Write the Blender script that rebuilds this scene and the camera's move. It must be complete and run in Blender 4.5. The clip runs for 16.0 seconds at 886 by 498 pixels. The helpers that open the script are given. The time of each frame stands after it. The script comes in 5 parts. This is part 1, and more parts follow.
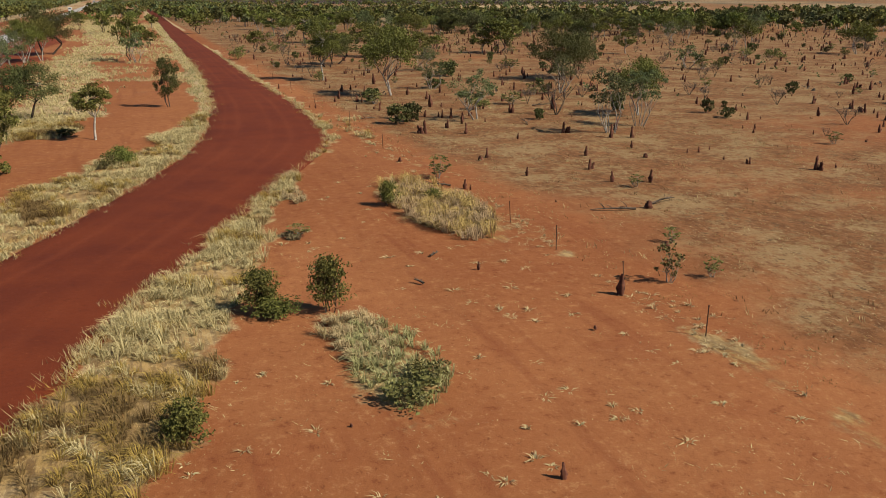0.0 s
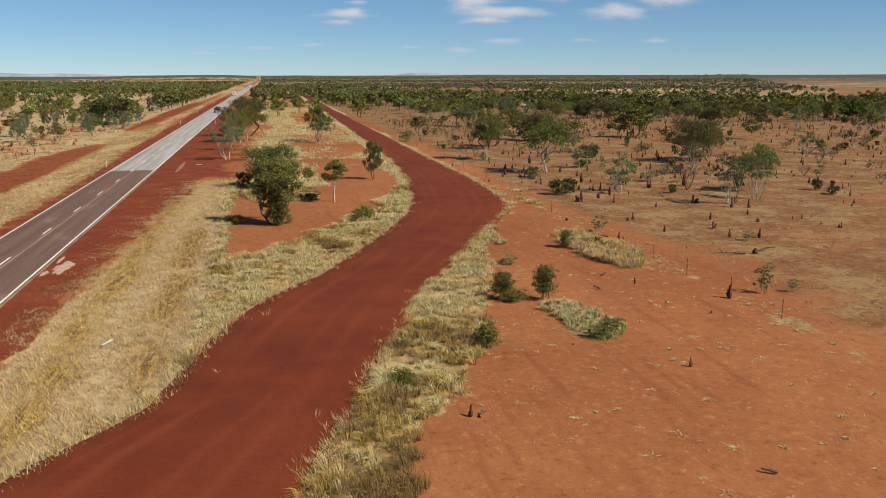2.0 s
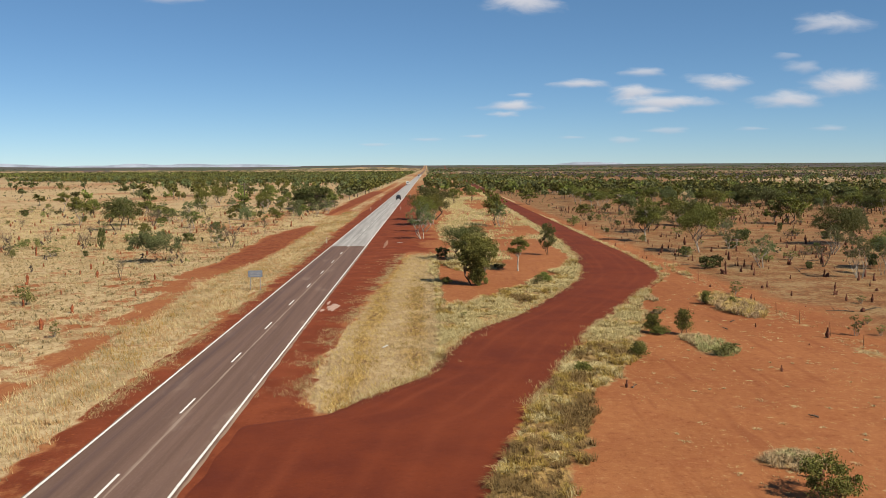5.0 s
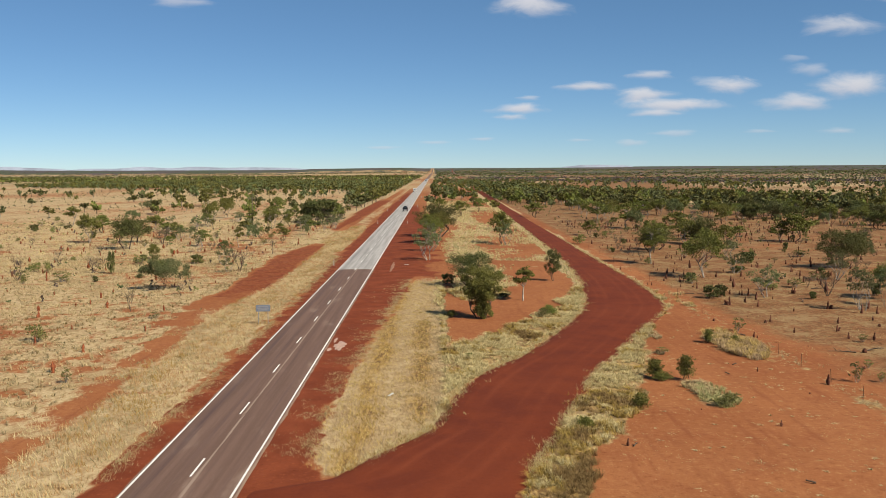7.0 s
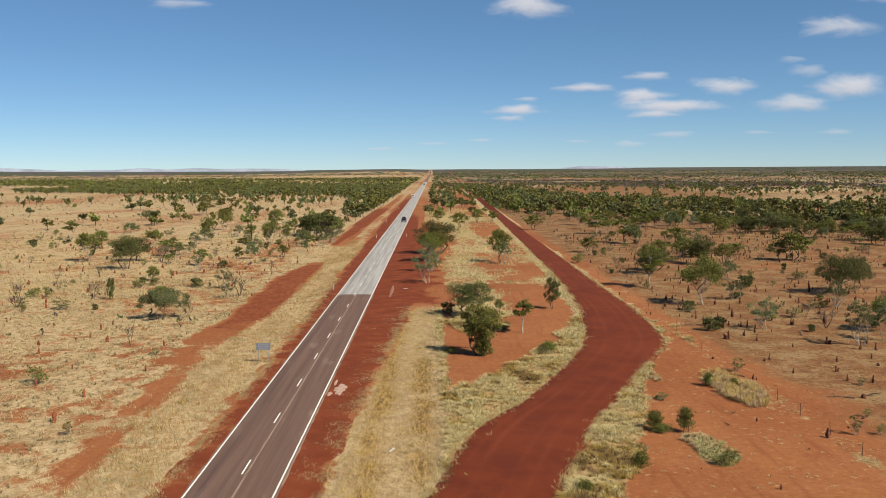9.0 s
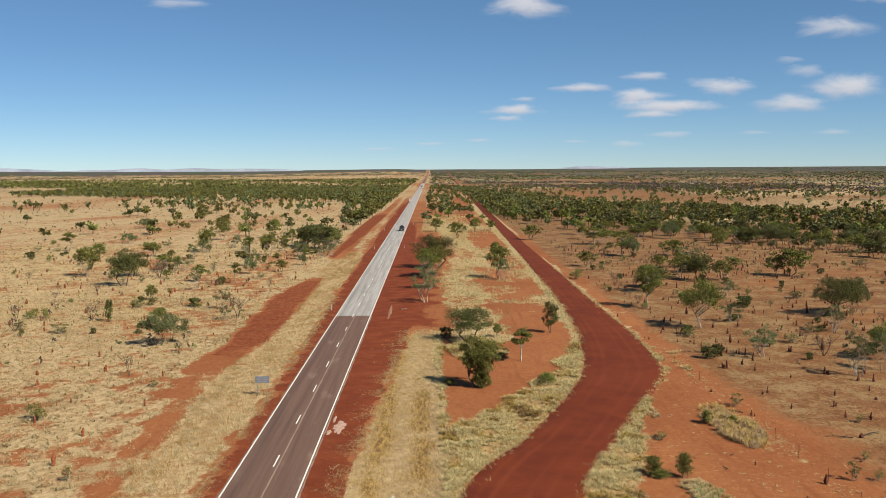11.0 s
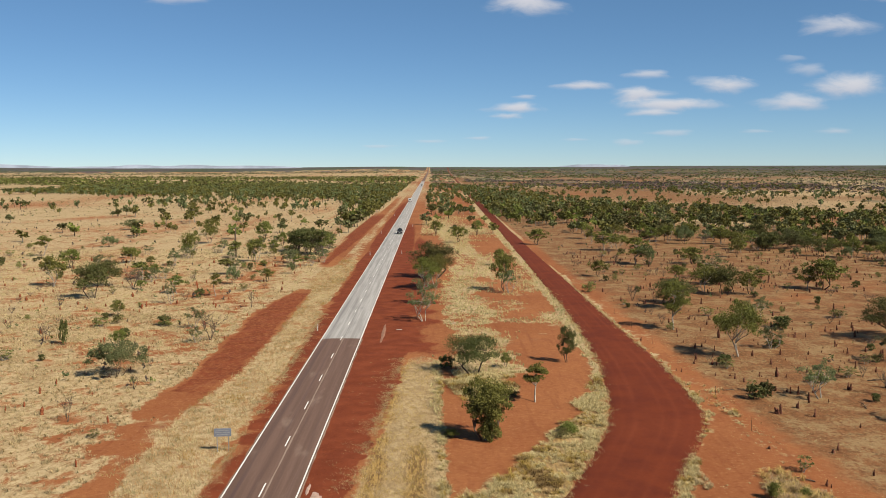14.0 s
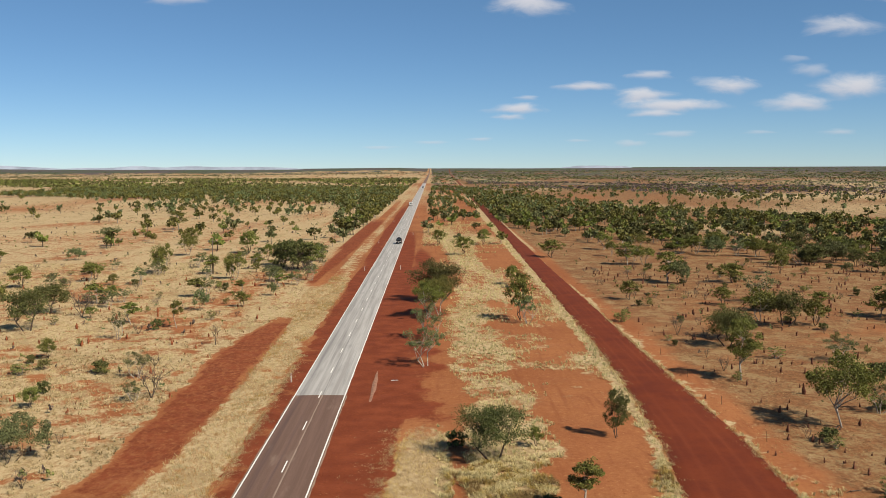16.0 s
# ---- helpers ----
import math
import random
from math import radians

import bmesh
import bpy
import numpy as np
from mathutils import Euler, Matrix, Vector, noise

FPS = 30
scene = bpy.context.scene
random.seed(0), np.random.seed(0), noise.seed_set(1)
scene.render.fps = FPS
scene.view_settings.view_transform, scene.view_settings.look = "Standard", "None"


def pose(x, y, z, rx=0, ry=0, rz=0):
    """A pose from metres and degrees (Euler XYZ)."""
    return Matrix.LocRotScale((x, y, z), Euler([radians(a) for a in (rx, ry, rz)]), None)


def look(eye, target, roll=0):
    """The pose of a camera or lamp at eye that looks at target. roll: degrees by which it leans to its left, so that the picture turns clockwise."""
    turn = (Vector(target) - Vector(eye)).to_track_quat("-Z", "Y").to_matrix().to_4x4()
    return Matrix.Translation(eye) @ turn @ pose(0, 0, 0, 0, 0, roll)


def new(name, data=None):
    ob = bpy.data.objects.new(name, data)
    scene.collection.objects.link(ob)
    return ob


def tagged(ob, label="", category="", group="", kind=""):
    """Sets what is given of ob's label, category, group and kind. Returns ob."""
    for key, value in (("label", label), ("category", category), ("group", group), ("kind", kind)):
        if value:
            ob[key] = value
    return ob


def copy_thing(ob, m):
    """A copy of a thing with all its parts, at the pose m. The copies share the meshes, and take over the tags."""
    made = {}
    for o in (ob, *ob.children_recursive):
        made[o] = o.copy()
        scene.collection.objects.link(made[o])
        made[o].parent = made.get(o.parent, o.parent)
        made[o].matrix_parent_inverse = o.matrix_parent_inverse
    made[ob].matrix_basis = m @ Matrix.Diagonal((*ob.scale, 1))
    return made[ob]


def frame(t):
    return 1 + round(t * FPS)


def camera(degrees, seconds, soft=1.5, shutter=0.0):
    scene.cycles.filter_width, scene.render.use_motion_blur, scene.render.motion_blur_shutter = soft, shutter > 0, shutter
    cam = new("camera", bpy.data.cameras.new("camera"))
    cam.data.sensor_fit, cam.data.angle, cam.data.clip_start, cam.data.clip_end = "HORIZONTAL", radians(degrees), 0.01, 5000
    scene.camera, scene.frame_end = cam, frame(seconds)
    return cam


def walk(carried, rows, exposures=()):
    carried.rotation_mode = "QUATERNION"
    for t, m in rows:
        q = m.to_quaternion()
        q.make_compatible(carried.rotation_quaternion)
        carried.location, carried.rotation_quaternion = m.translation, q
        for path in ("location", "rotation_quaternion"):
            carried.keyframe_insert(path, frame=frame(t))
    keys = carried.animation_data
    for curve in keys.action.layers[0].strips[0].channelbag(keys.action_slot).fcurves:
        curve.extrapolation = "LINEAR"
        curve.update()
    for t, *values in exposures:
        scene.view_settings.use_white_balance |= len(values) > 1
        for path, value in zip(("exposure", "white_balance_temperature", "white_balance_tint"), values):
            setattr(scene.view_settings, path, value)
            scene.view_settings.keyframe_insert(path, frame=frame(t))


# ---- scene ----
cam = camera(53.0, 16.0, 0.5)
rows = [
    (0.0, pose(26.74, -9.58, 10.40, 74.00, 0.00, -19.40)),
    (0.5, pose(24.95, -13.10, 11.40, 74.10, 0.05, -17.85)),
    (1.0, pose(22.25, -17.80, 12.40, 74.25, 0.08, -15.80)),
    (1.5, pose(19.75, -22.70, 12.50, 76.85, 0.10, -13.40)),
    (2.0, pose(17.55, -27.60, 12.22, 79.05, 0.11, -11.30)),
    (2.5, pose(15.75, -32.45, 11.98, 80.89, 0.12, -9.05)),
    (3.0, pose(14.30, -37.15, 11.82, 82.29, 0.15, -6.80)),
    (3.5, pose(13.46, -41.30, 11.87, 83.42, 0.20, -4.57)),
    (4.0, pose(13.10, -45.15, 12.00, 84.27, 0.28, -2.38)),
    (6.5, pose(13.07, -49.06, 15.34, 84.86, 0.35, -0.55)),
    (7.0, pose(13.25, -48.89, 16.38, 84.87, 0.37, -0.51)),
    (7.5, pose(13.13, -48.93, 17.35, 84.87, 0.37, -0.56)),
    (8.0, pose(13.05, -48.89, 18.39, 84.88, 0.37, -0.61)),
    (8.5, pose(13.05, -48.80, 19.44, 84.89, 0.38, -0.63)),
    (9.0, pose(13.09, -48.73, 20.45, 84.90, 0.38, -0.63)),
    (9.5, pose(12.94, -48.66, 21.40, 84.92, 0.39, -0.70)),
    (10.0, pose(12.81, -48.61, 22.33, 84.93, 0.39, -0.80)),
    (12.5, pose(13.42, -46.92, 25.38, 84.68, 0.34, -0.76)),
    (13.0, pose(13.47, -42.43, 25.07, 84.66, 0.31, -0.77)),
    (13.5, pose(13.30, -37.17, 24.96, 84.66, 0.24, -0.78)),
    (14.0, pose(13.16, -31.18, 24.96, 84.70, 0.16, -0.78)),
    (14.5, pose(13.11, -24.36, 25.05, 84.75, 0.21, -0.76)),
    (15.0, pose(12.98, -17.13, 25.19, 84.79, 0.26, -0.73)),
    (15.5, pose(12.96, -9.78, 25.48, 84.80, 0.26, -0.72)),
    (16.0, pose(12.88, -2.44, 25.76, 84.77, 0.19, -0.70)),
]
walk(cam, rows, [(0.0, 0.52), (2.0, 0.62), (4.0, 0.71), (16.0, 0.71)])

# ---- light ----
SUN_DIR = Vector((0.575, -0.49, 0.656)).normalized()
world = bpy.data.worlds.new("sky")
scene.world = world
world.use_nodes = True
wn = world.node_tree
sky = wn.nodes.new("ShaderNodeTexSky")
sky.sky_type = "NISHITA"
sky.sun_disc = False
sky.sun_elevation = math.asin(SUN_DIR.z)
sky.sun_rotation = math.atan2(SUN_DIR.x, SUN_DIR.y)
sky.altitude = 300
sky.air_density, sky.dust_density, sky.ozone_density = 0.62, 0.0, 5.0
tint = wn.nodes.new("ShaderNodeMix")
tint.data_type, tint.blend_type = "RGBA", "MULTIPLY"
tint.inputs[0].default_value = 1.0
tint.inputs[7].default_value = (0.985, 1.0, 0.975, 1)
wn.links.new(sky.outputs[0], tint.inputs[6])
vivid = wn.nodes.new("ShaderNodeHueSaturation")
vivid.inputs["Saturation"].default_value = 1.05
vivid.inputs["Hue"].default_value = 0.499
veil = wn.nodes.new("ShaderNodeMix")
veil.data_type = "RGBA"
veil.inputs[0].default_value = 0.20
veil.inputs[7].default_value = (1.9, 3.9, 6.0, 1)
wn.links.new(tint.outputs[2], veil.inputs[6])
wn.links.new(veil.outputs[2], vivid.inputs["Color"])
wn.links.new(vivid.outputs[0], wn.nodes["Background"].inputs[0])
wn.nodes["Background"].inputs[1].default_value = 0.058
sun_data = bpy.data.lights.new("sun", "SUN")
sun_data.energy, sun_data.angle, sun_data.color = 5.0, radians(0.53), (1.0, 0.90, 0.74)
sun = new("sun", sun_data)
sun.matrix_world = look((0, 0, 300), tuple(Vector((0, 0, 300)) - SUN_DIR))

rng = np.random.default_rng(7)


# ---- materials ----
def material(name, rough=0.9, metal=0.0):
    m = bpy.data.materials.new(name)
    m.use_nodes = True
    b = m.node_tree.nodes["Principled BSDF"]
    b.inputs["Roughness"].default_value = rough
    b.inputs["Metallic"].default_value = metal
    b.inputs["Specular IOR Level"].default_value = 0.25
    return m, m.node_tree, b


def node(nt, kind, **values):
    n = nt.nodes.new(kind)
    for k, v in values.items():
        n.inputs[k.replace("_", " ")].default_value = v
    return n


def noise_tex(nt, coords, scale, detail=4, rough=0.55, distort=0.0):
    n = node(nt, "ShaderNodeTexNoise", Scale=scale, Detail=detail, Roughness=rough, Distortion=distort)
    nt.links.new(coords, n.inputs["Vector"])
    return n.outputs["Fac"]


def maths(nt, op, a, b=None, c=None):
    n = nt.nodes.new("ShaderNodeMath")
    n.operation = op
    for i, v in enumerate((a, b, c)):
        if v is None:
            continue
        if isinstance(v, (int, float)):
            n.inputs[i].default_value = v
        else:
            nt.links.new(v, n.inputs[i])
    return n.outputs[0]


def smooth(nt, v, lo, hi):
    n = nt.nodes.new("ShaderNodeMapRange")
    n.interpolation_type = "SMOOTHSTEP"
    n.inputs["From Min"].default_value, n.inputs["From Max"].default_value = lo, hi
    nt.links.new(v, n.inputs["Value"])
    return n.outputs["Result"]


def mix(nt, fac, a, b):
    n = nt.nodes.new("ShaderNodeMix")
    n.data_type = "RGBA"
    for sock, v in ((n.inputs[0], fac), (n.inputs[6], a), (n.inputs[7], b)):
        if isinstance(v, (int, float)):
            sock.default_value = v
        elif isinstance(v, tuple):
            sock.default_value = (*v, 1)
        else:
            nt.links.new(v, sock)
    return n.outputs[2]


def bump(nt, b, height, strength, distance):
    n = node(nt, "ShaderNodeBump", Strength=strength, Distance=distance)
    nt.links.new(height, n.inputs["Height"])
    nt.links.new(n.outputs["Normal"], b.inputs["Normal"])


def place(nt, stretch=None):
    g = nt.nodes.new("ShaderNodeNewGeometry")
    if stretch is None:
        return g.outputs["Position"]
    m = nt.nodes.new("ShaderNodeMapping")
    m.inputs["Scale"].default_value = stretch
    nt.links.new(g.outputs["Position"], m.inputs["Vector"])
    return m.outputs[0]


def attribute(nt, name):
    n = nt.nodes.new("ShaderNodeAttribute")
    n.attribute_name = name
    return n.outputs["Fac"]


def plain(name, colour, rough=0.7, metal=0.0, vary=0.15, scale=8.0):
    m, nt, b = material(name, rough, metal)
    f = noise_tex(nt, place(nt), scale, 5)
    lo = tuple(c * (1 - vary) for c in colour)
    hi = tuple(min(1, c * (1 + vary)) for c in colour)
    nt.links.new(mix(nt, smooth(nt, f, 0.3, 0.7), lo, hi), b.inputs["Base Color"])
    return m


def ground_material():
    m, nt, b = material("outback_soil", 0.95)
    b.inputs["Specular IOR Level"].default_value = 0.1
    p = place(nt)
    big = noise_tex(nt, p, 0.035, 4)
    mid = noise_tex(nt, p, 0.35, 5)
    fine = noise_tex(nt, p, 4.0, 5, 0.7)
    litter = noise_tex(nt, place(nt, (1.2, 0.8, 1.0)), 1.25, 9, 0.8, 0.2)
    tufts = noise_tex(nt, place(nt, (1.0, 0.7, 1.0)), 2.4, 6, 0.8)
    soil = mix(nt, smooth(nt, big, 0.3, 0.7), (0.201, 0.07, 0.026), (0.263, 0.105, 0.041))
    soil = mix(nt, maths(nt, "MULTIPLY", smooth(nt, mid, 0.45, 0.8), 0.5), soil, (0.185, 0.056, 0.022))
    soil = mix(nt, maths(nt, "MULTIPLY", smooth(nt, fine, 0.55, 0.85), 0.5), soil, (0.347, 0.168, 0.079))
    crumbs = noise_tex(nt, p, 1.9, 9, 0.85)
    soil = mix(nt, maths(nt, "MULTIPLY", smooth(nt, crumbs, 0.53, 0.64), 0.6), soil, (0.336, 0.168, 0.072))
    soil = mix(nt, maths(nt, "MULTIPLY", smooth(nt, crumbs, 0.47, 0.36), 0.7), soil, (0.135, 0.038, 0.014))
    bits = noise_tex(nt, place(nt, (1.0, 0.6, 1.0)), 5.0, 5, 0.8)
    soil = mix(nt, maths(nt, "MULTIPLY", smooth(nt, bits, 0.60, 0.70), 0.65), soil, (0.392, 0.224, 0.112))
    soil = mix(nt, maths(nt, "MULTIPLY", smooth(nt, bits, 0.41, 0.32), 0.6), soil, (0.107, 0.031, 0.012))
    drag = noise_tex(nt, place(nt, (1.1, 0.09, 1.0)), 1.0, 5, 0.6)
    soil = mix(nt, maths(nt, "MULTIPLY", smooth(nt, drag, 0.52, 0.7), 0.5), soil, (0.157, 0.047, 0.019))
    # grey-brown litter-covered ground among the mounds
    patch = noise_tex(nt, p, 0.22, 5, 0.7)
    scrub = mix(nt, smooth(nt, litter, 0.36, 0.64), (0.105, 0.046, 0.019), (0.193, 0.088, 0.036))
    scrub = mix(nt, maths(nt, "MULTIPLY", smooth(nt, maths(nt, "ADD", maths(nt, "MULTIPLY", patch, 0.5), maths(nt, "MULTIPLY", tufts, 0.5)), 0.47, 0.56), 0.8), scrub, (0.244, 0.163, 0.079))
    scrub = mix(nt, maths(nt, "MULTIPLY", smooth(nt, bits, 0.57, 0.66), 0.75), scrub, (0.336, 0.232, 0.129))
    scrub = mix(nt, maths(nt, "MULTIPLY", smooth(nt, tufts, 0.57, 0.65), 0.8), scrub, (0.042, 0.022, 0.012))
    scrub = mix(nt, maths(nt, "MULTIPLY", smooth(nt, bits, 0.43, 0.34), 0.75), scrub, (0.050, 0.022, 0.011))
    a = attribute(nt, "scrub")
    sm = smooth(nt, maths(nt, "ADD", a, maths(nt, "MULTIPLY", maths(nt, "SUBTRACT", mid, 0.5), 0.8)), 0.2, 0.9)
    soil = mix(nt, sm, soil, scrub)
    # straw
    straw = mix(nt, smooth(nt, litter, 0.33, 0.62), (0.212, 0.135, 0.061), (0.403, 0.308, 0.174))
    straw = mix(nt, smooth(nt, fine, 0.5, 0.8), straw, (0.448, 0.359, 0.218))
    straw = mix(nt, maths(nt, "MULTIPLY", smooth(nt, tufts, 0.56, 0.70), 0.7), straw, (0.135, 0.084, 0.036))
    dull = noise_tex(nt, place(nt, (1.0, 0.5, 1.0)), 0.16, 5, 0.7)
    straw = mix(nt, maths(nt, "MULTIPLY", smooth(nt, dull, 0.48, 0.63), 0.50), straw, (0.201, 0.132, 0.059))
    # brown mown thatch; on the verges it also paints shade between tussocks
    thatch_shade = attribute(nt, "thatch_shade")
    comb = noise_tex(nt, place(nt, (2.6, 0.35, 1.0)), 1.6, 7, 0.75)
    mown = mix(nt, smooth(nt, comb, 0.44, 0.56), (0.098, 0.047, 0.014), (0.305, 0.190, 0.060))
    mown = mix(nt, maths(nt, "MULTIPLY", smooth(nt, bits, 0.54, 0.62), 0.8), mown, (0.40, 0.29, 0.13))
    mown = mix(nt, maths(nt, "MULTIPLY", smooth(nt, bits, 0.45, 0.35), 0.7), mown, (0.075, 0.040, 0.014))
    straw = mix(nt, maths(nt, "MULTIPLY", thatch_shade, 0.88), straw, mown)
    g = attribute(nt, "grass")
    n2 = maths(nt, "ADD", maths(nt, "MULTIPLY", maths(nt, "SUBTRACT", litter, 0.5), 1.3), maths(nt, "MULTIPLY", maths(nt, "SUBTRACT", mid, 0.5), 1.5))
    gm = smooth(nt, maths(nt, "ADD", g, n2), 0.35, 0.75)
    col = mix(nt, gm, soil, straw)
    # dark red gravel
    grav = mix(nt, smooth(nt, mid, 0.3, 0.7), (0.116, 0.026, 0.010), (0.166, 0.041, 0.016))
    grav = mix(nt, smooth(nt, fine, 0.56, 0.75), grav, (0.230, 0.069, 0.026))
    grav = mix(nt, maths(nt, "MULTIPLY", smooth(nt, bits, 0.43, 0.33), 0.6), grav, (0.057, 0.012, 0.004))
    r = attribute(nt, "gravel")
    rm = smooth(nt, maths(nt, "ADD", r, maths(nt, "MULTIPLY", maths(nt, "SUBTRACT", litter, 0.5), 0.9)), 0.35, 0.65)
    col = mix(nt, rm, col, grav)
    # distant bush cover
    w = attribute(nt, "bush")
    clump = noise_tex(nt, place(nt, (1.0, 0.5, 1.0)), 0.022, 6, 0.7)
    hue = noise_tex(nt, place(nt, (1.0, 0.6, 1.0)), 0.004, 3)
    green = mix(nt, smooth(nt, hue, 0.4, 0.6), (0.06, 0.069, 0.043), (0.076, 0.064, 0.06))
    wm = smooth(nt, maths(nt, "ADD", w, maths(nt, "MULTIPLY", maths(nt, "SUBTRACT", clump, 0.5), 2.2)), 0.4, 0.7)
    col = mix(nt, wm, col, green)
    nt.links.new(col, b.inputs["Base Color"])
    bump(nt, b, maths(nt, "ADD", fine, litter), 0.5, 0.06)
    return m


def gravel_material():
    m, nt, b = material("red_gravel", 0.9)
    b.inputs["Specular IOR Level"].default_value = 0.15
    p = place(nt)
    mid = noise_tex(nt, p, 0.3, 5)
    fine = noise_tex(nt, p, 3.2, 8, 0.85)
    tracks = noise_tex(nt, p, 0.09, 3)
    col = mix(nt, smooth(nt, mid, 0.3, 0.7), (0.088, 0.016, 0.006), (0.124, 0.024, 0.007))
    col = mix(nt, maths(nt, "MULTIPLY", smooth(nt, tracks, 0.45, 0.7), 0.5), col, (0.138, 0.029, 0.009))
    wheel = attribute(nt, "wheel")
    col = mix(nt, maths(nt, "MULTIPLY", wheel, 0.8), col, (0.152, 0.034, 0.012))
    col = mix(nt, maths(nt, "MULTIPLY", smooth(nt, fine, 0.53, 0.68), 0.35), col, (0.161, 0.038, 0.013))
    col = mix(nt, maths(nt, "MULTIPLY", smooth(nt, fine, 0.46, 0.36), 0.45), col, (0.057, 0.010, 0.004))
    pebbles = noise_tex(nt, p, 6.0, 4, 0.8)
    col = mix(nt, maths(nt, "MULTIPLY", smooth(nt, pebbles, 0.60, 0.70), 0.5), col, (0.198, 0.060, 0.020))
    col = mix(nt, maths(nt, "MULTIPLY", smooth(nt, pebbles, 0.43, 0.33), 0.35), col, (0.047, 0.008, 0.003))
    nt.links.new(col, b.inputs["Base Color"])
    bump(nt, b, fine, 0.6, 0.03)
    return m


def asphalt_material(name, dark, light, patch, oil):
    m, nt, b = material(name, 0.85)
    p = place(nt)
    streak = noise_tex(nt, place(nt, (1.6, 0.035, 1)), 1.0, 4, 0.6)
    blot = noise_tex(nt, place(nt, (1.0, 0.25, 1)), 0.5, 5)
    fine = noise_tex(nt, p, 14.0, 3, 0.8)
    col = mix(nt, smooth(nt, streak, 0.35, 0.65), dark, light)
    col = mix(nt, maths(nt, "MULTIPLY", smooth(nt, blot, 0.55, 0.75), 0.4), col, patch)
    col = mix(nt, maths(nt, "MULTIPLY", smooth(nt, fine, 0.5, 0.8), 0.35), col, patch)
    wheel = attribute(nt, "wheel")
    scuff = smooth(nt, maths(nt, "ADD", wheel, maths(nt, "SUBTRACT", noise_tex(nt, place(nt, (3, 0.12, 1)), 1.0, 5, 0.7), 0.85)), 0.38, 0.70)
    col = mix(nt, maths(nt, "MULTIPLY", scuff, 0.75), col, patch)
    worn_dark = smooth(nt, maths(nt, "ADD", attribute(nt, "polished"), maths(nt, "MULTIPLY", maths(nt, "SUBTRACT", noise_tex(nt, place(nt, (2.5, 0.05, 1)), 1.0, 6, 0.7), 0.5), 1.2)), 0.25, 0.8)
    col = mix(nt, maths(nt, "MULTIPLY", worn_dark, 0.62), col, oil)
    grit = smooth(nt, maths(nt, "ADD", attribute(nt, "grit"), maths(nt, "MULTIPLY", maths(nt, "SUBTRACT", noise_tex(nt, place(nt, (2, 0.4, 1)), 1.5, 6, 0.7), 0.5), 1.2)), 0.3, 0.8)
    col = mix(nt, maths(nt, "MULTIPLY", grit, 0.65), col, (0.247, 0.174, 0.123))
    nt.links.new(col, b.inputs["Base Color"])
    bump(nt, b, fine, 0.4, 0.01)
    return m


def island_material(name, lo, hi, rough=0.8, through_light=0.0):
    """Colour that varies from blade to blade or leaf to leaf, and from plant to plant."""
    m, nt, b = material(name, rough)
    b.inputs["Specular IOR Level"].default_value = 0.2
    g = nt.nodes.new("ShaderNodeNewGeometry")
    o = nt.nodes.new("ShaderNodeObjectInfo")
    patchy = noise_tex(nt, place(nt), 0.25, 3)
    f = maths(nt, "ADD", maths(nt, "MULTIPLY", g.outputs["Random Per Island"], 0.55), maths(nt, "MULTIPLY", patchy, 0.45))
    col = mix(nt, f, lo, hi)
    h = nt.nodes.new("ShaderNodeHueSaturation")
    nt.links.new(maths(nt, "MULTIPLY_ADD", o.outputs["Random"], 0.05, 0.475), h.inputs["Hue"])
    nt.links.new(maths(nt, "MULTIPLY_ADD", o.outputs["Random"], 0.35, 0.82), h.inputs["Value"])
    nt.links.new(col, h.inputs["Color"])
    nt.links.new(h.outputs[0], b.inputs["Base Color"])
    if through_light:
        tr = nt.nodes.new("ShaderNodeBsdfTranslucent")
        nt.links.new(h.outputs[0], tr.inputs["Color"])
        both = nt.nodes.new("ShaderNodeMixShader")
        both.inputs[0].default_value = through_light
        nt.links.new(b.outputs[0], both.inputs[1])
        nt.links.new(tr.outputs[0], both.inputs[2])
        nt.links.new(both.outputs[0], nt.nodes["Material Output"].inputs["Surface"])
    return m


SOIL = ground_material()
GRAVEL = gravel_material()
ASPHALT = asphalt_material("dark_chip_seal", (0.098, 0.056, 0.040), (0.128, 0.075, 0.055), (0.27, 0.20, 0.155), (0.050, 0.030, 0.032))
SEAL = asphalt_material("pale_chip_seal", (0.236, 0.221, 0.207), (0.336, 0.322, 0.303), (0.168, 0.16, 0.155), (0.112, 0.109, 0.109))
PAINT = plain("road_paint", (0.602, 0.585, 0.55), 0.7, 0, 0.12, 3)
STRAW = island_material("dry_grass", (0.257, 0.185, 0.079), (0.56, 0.458, 0.258), 0.8, 0.2)
GREENISH = island_material("greenish_grass", (0.168, 0.145, 0.056), (0.381, 0.336, 0.18), 0.8, 0.2)
BROWN_GRASS = island_material("brown_grass", (0.112, 0.067, 0.022), (0.247, 0.168, 0.067), 0.8, 0.2)
YELLOW = island_material("yellow_grass", (0.27, 0.18, 0.055), (0.55, 0.400, 0.160), 0.8, 0.2)
GOLDEN = island_material("golden_grass", (0.18, 0.100, 0.026), (0.38, 0.235, 0.072), 0.8, 0.2)
LEAF_DARK = island_material("dark_leaves", (0.018, 0.022, 0.007), (0.132, 0.134, 0.040), 0.8, 0.12)
LEAF_MID = island_material("olive_leaves", (0.022, 0.027, 0.007), (0.210, 0.212, 0.046), 0.8, 0.12)
LEAF_GREY = island_material("grey_green_leaves", (0.034, 0.042, 0.016), (0.165, 0.180, 0.074), 0.8, 0.14)
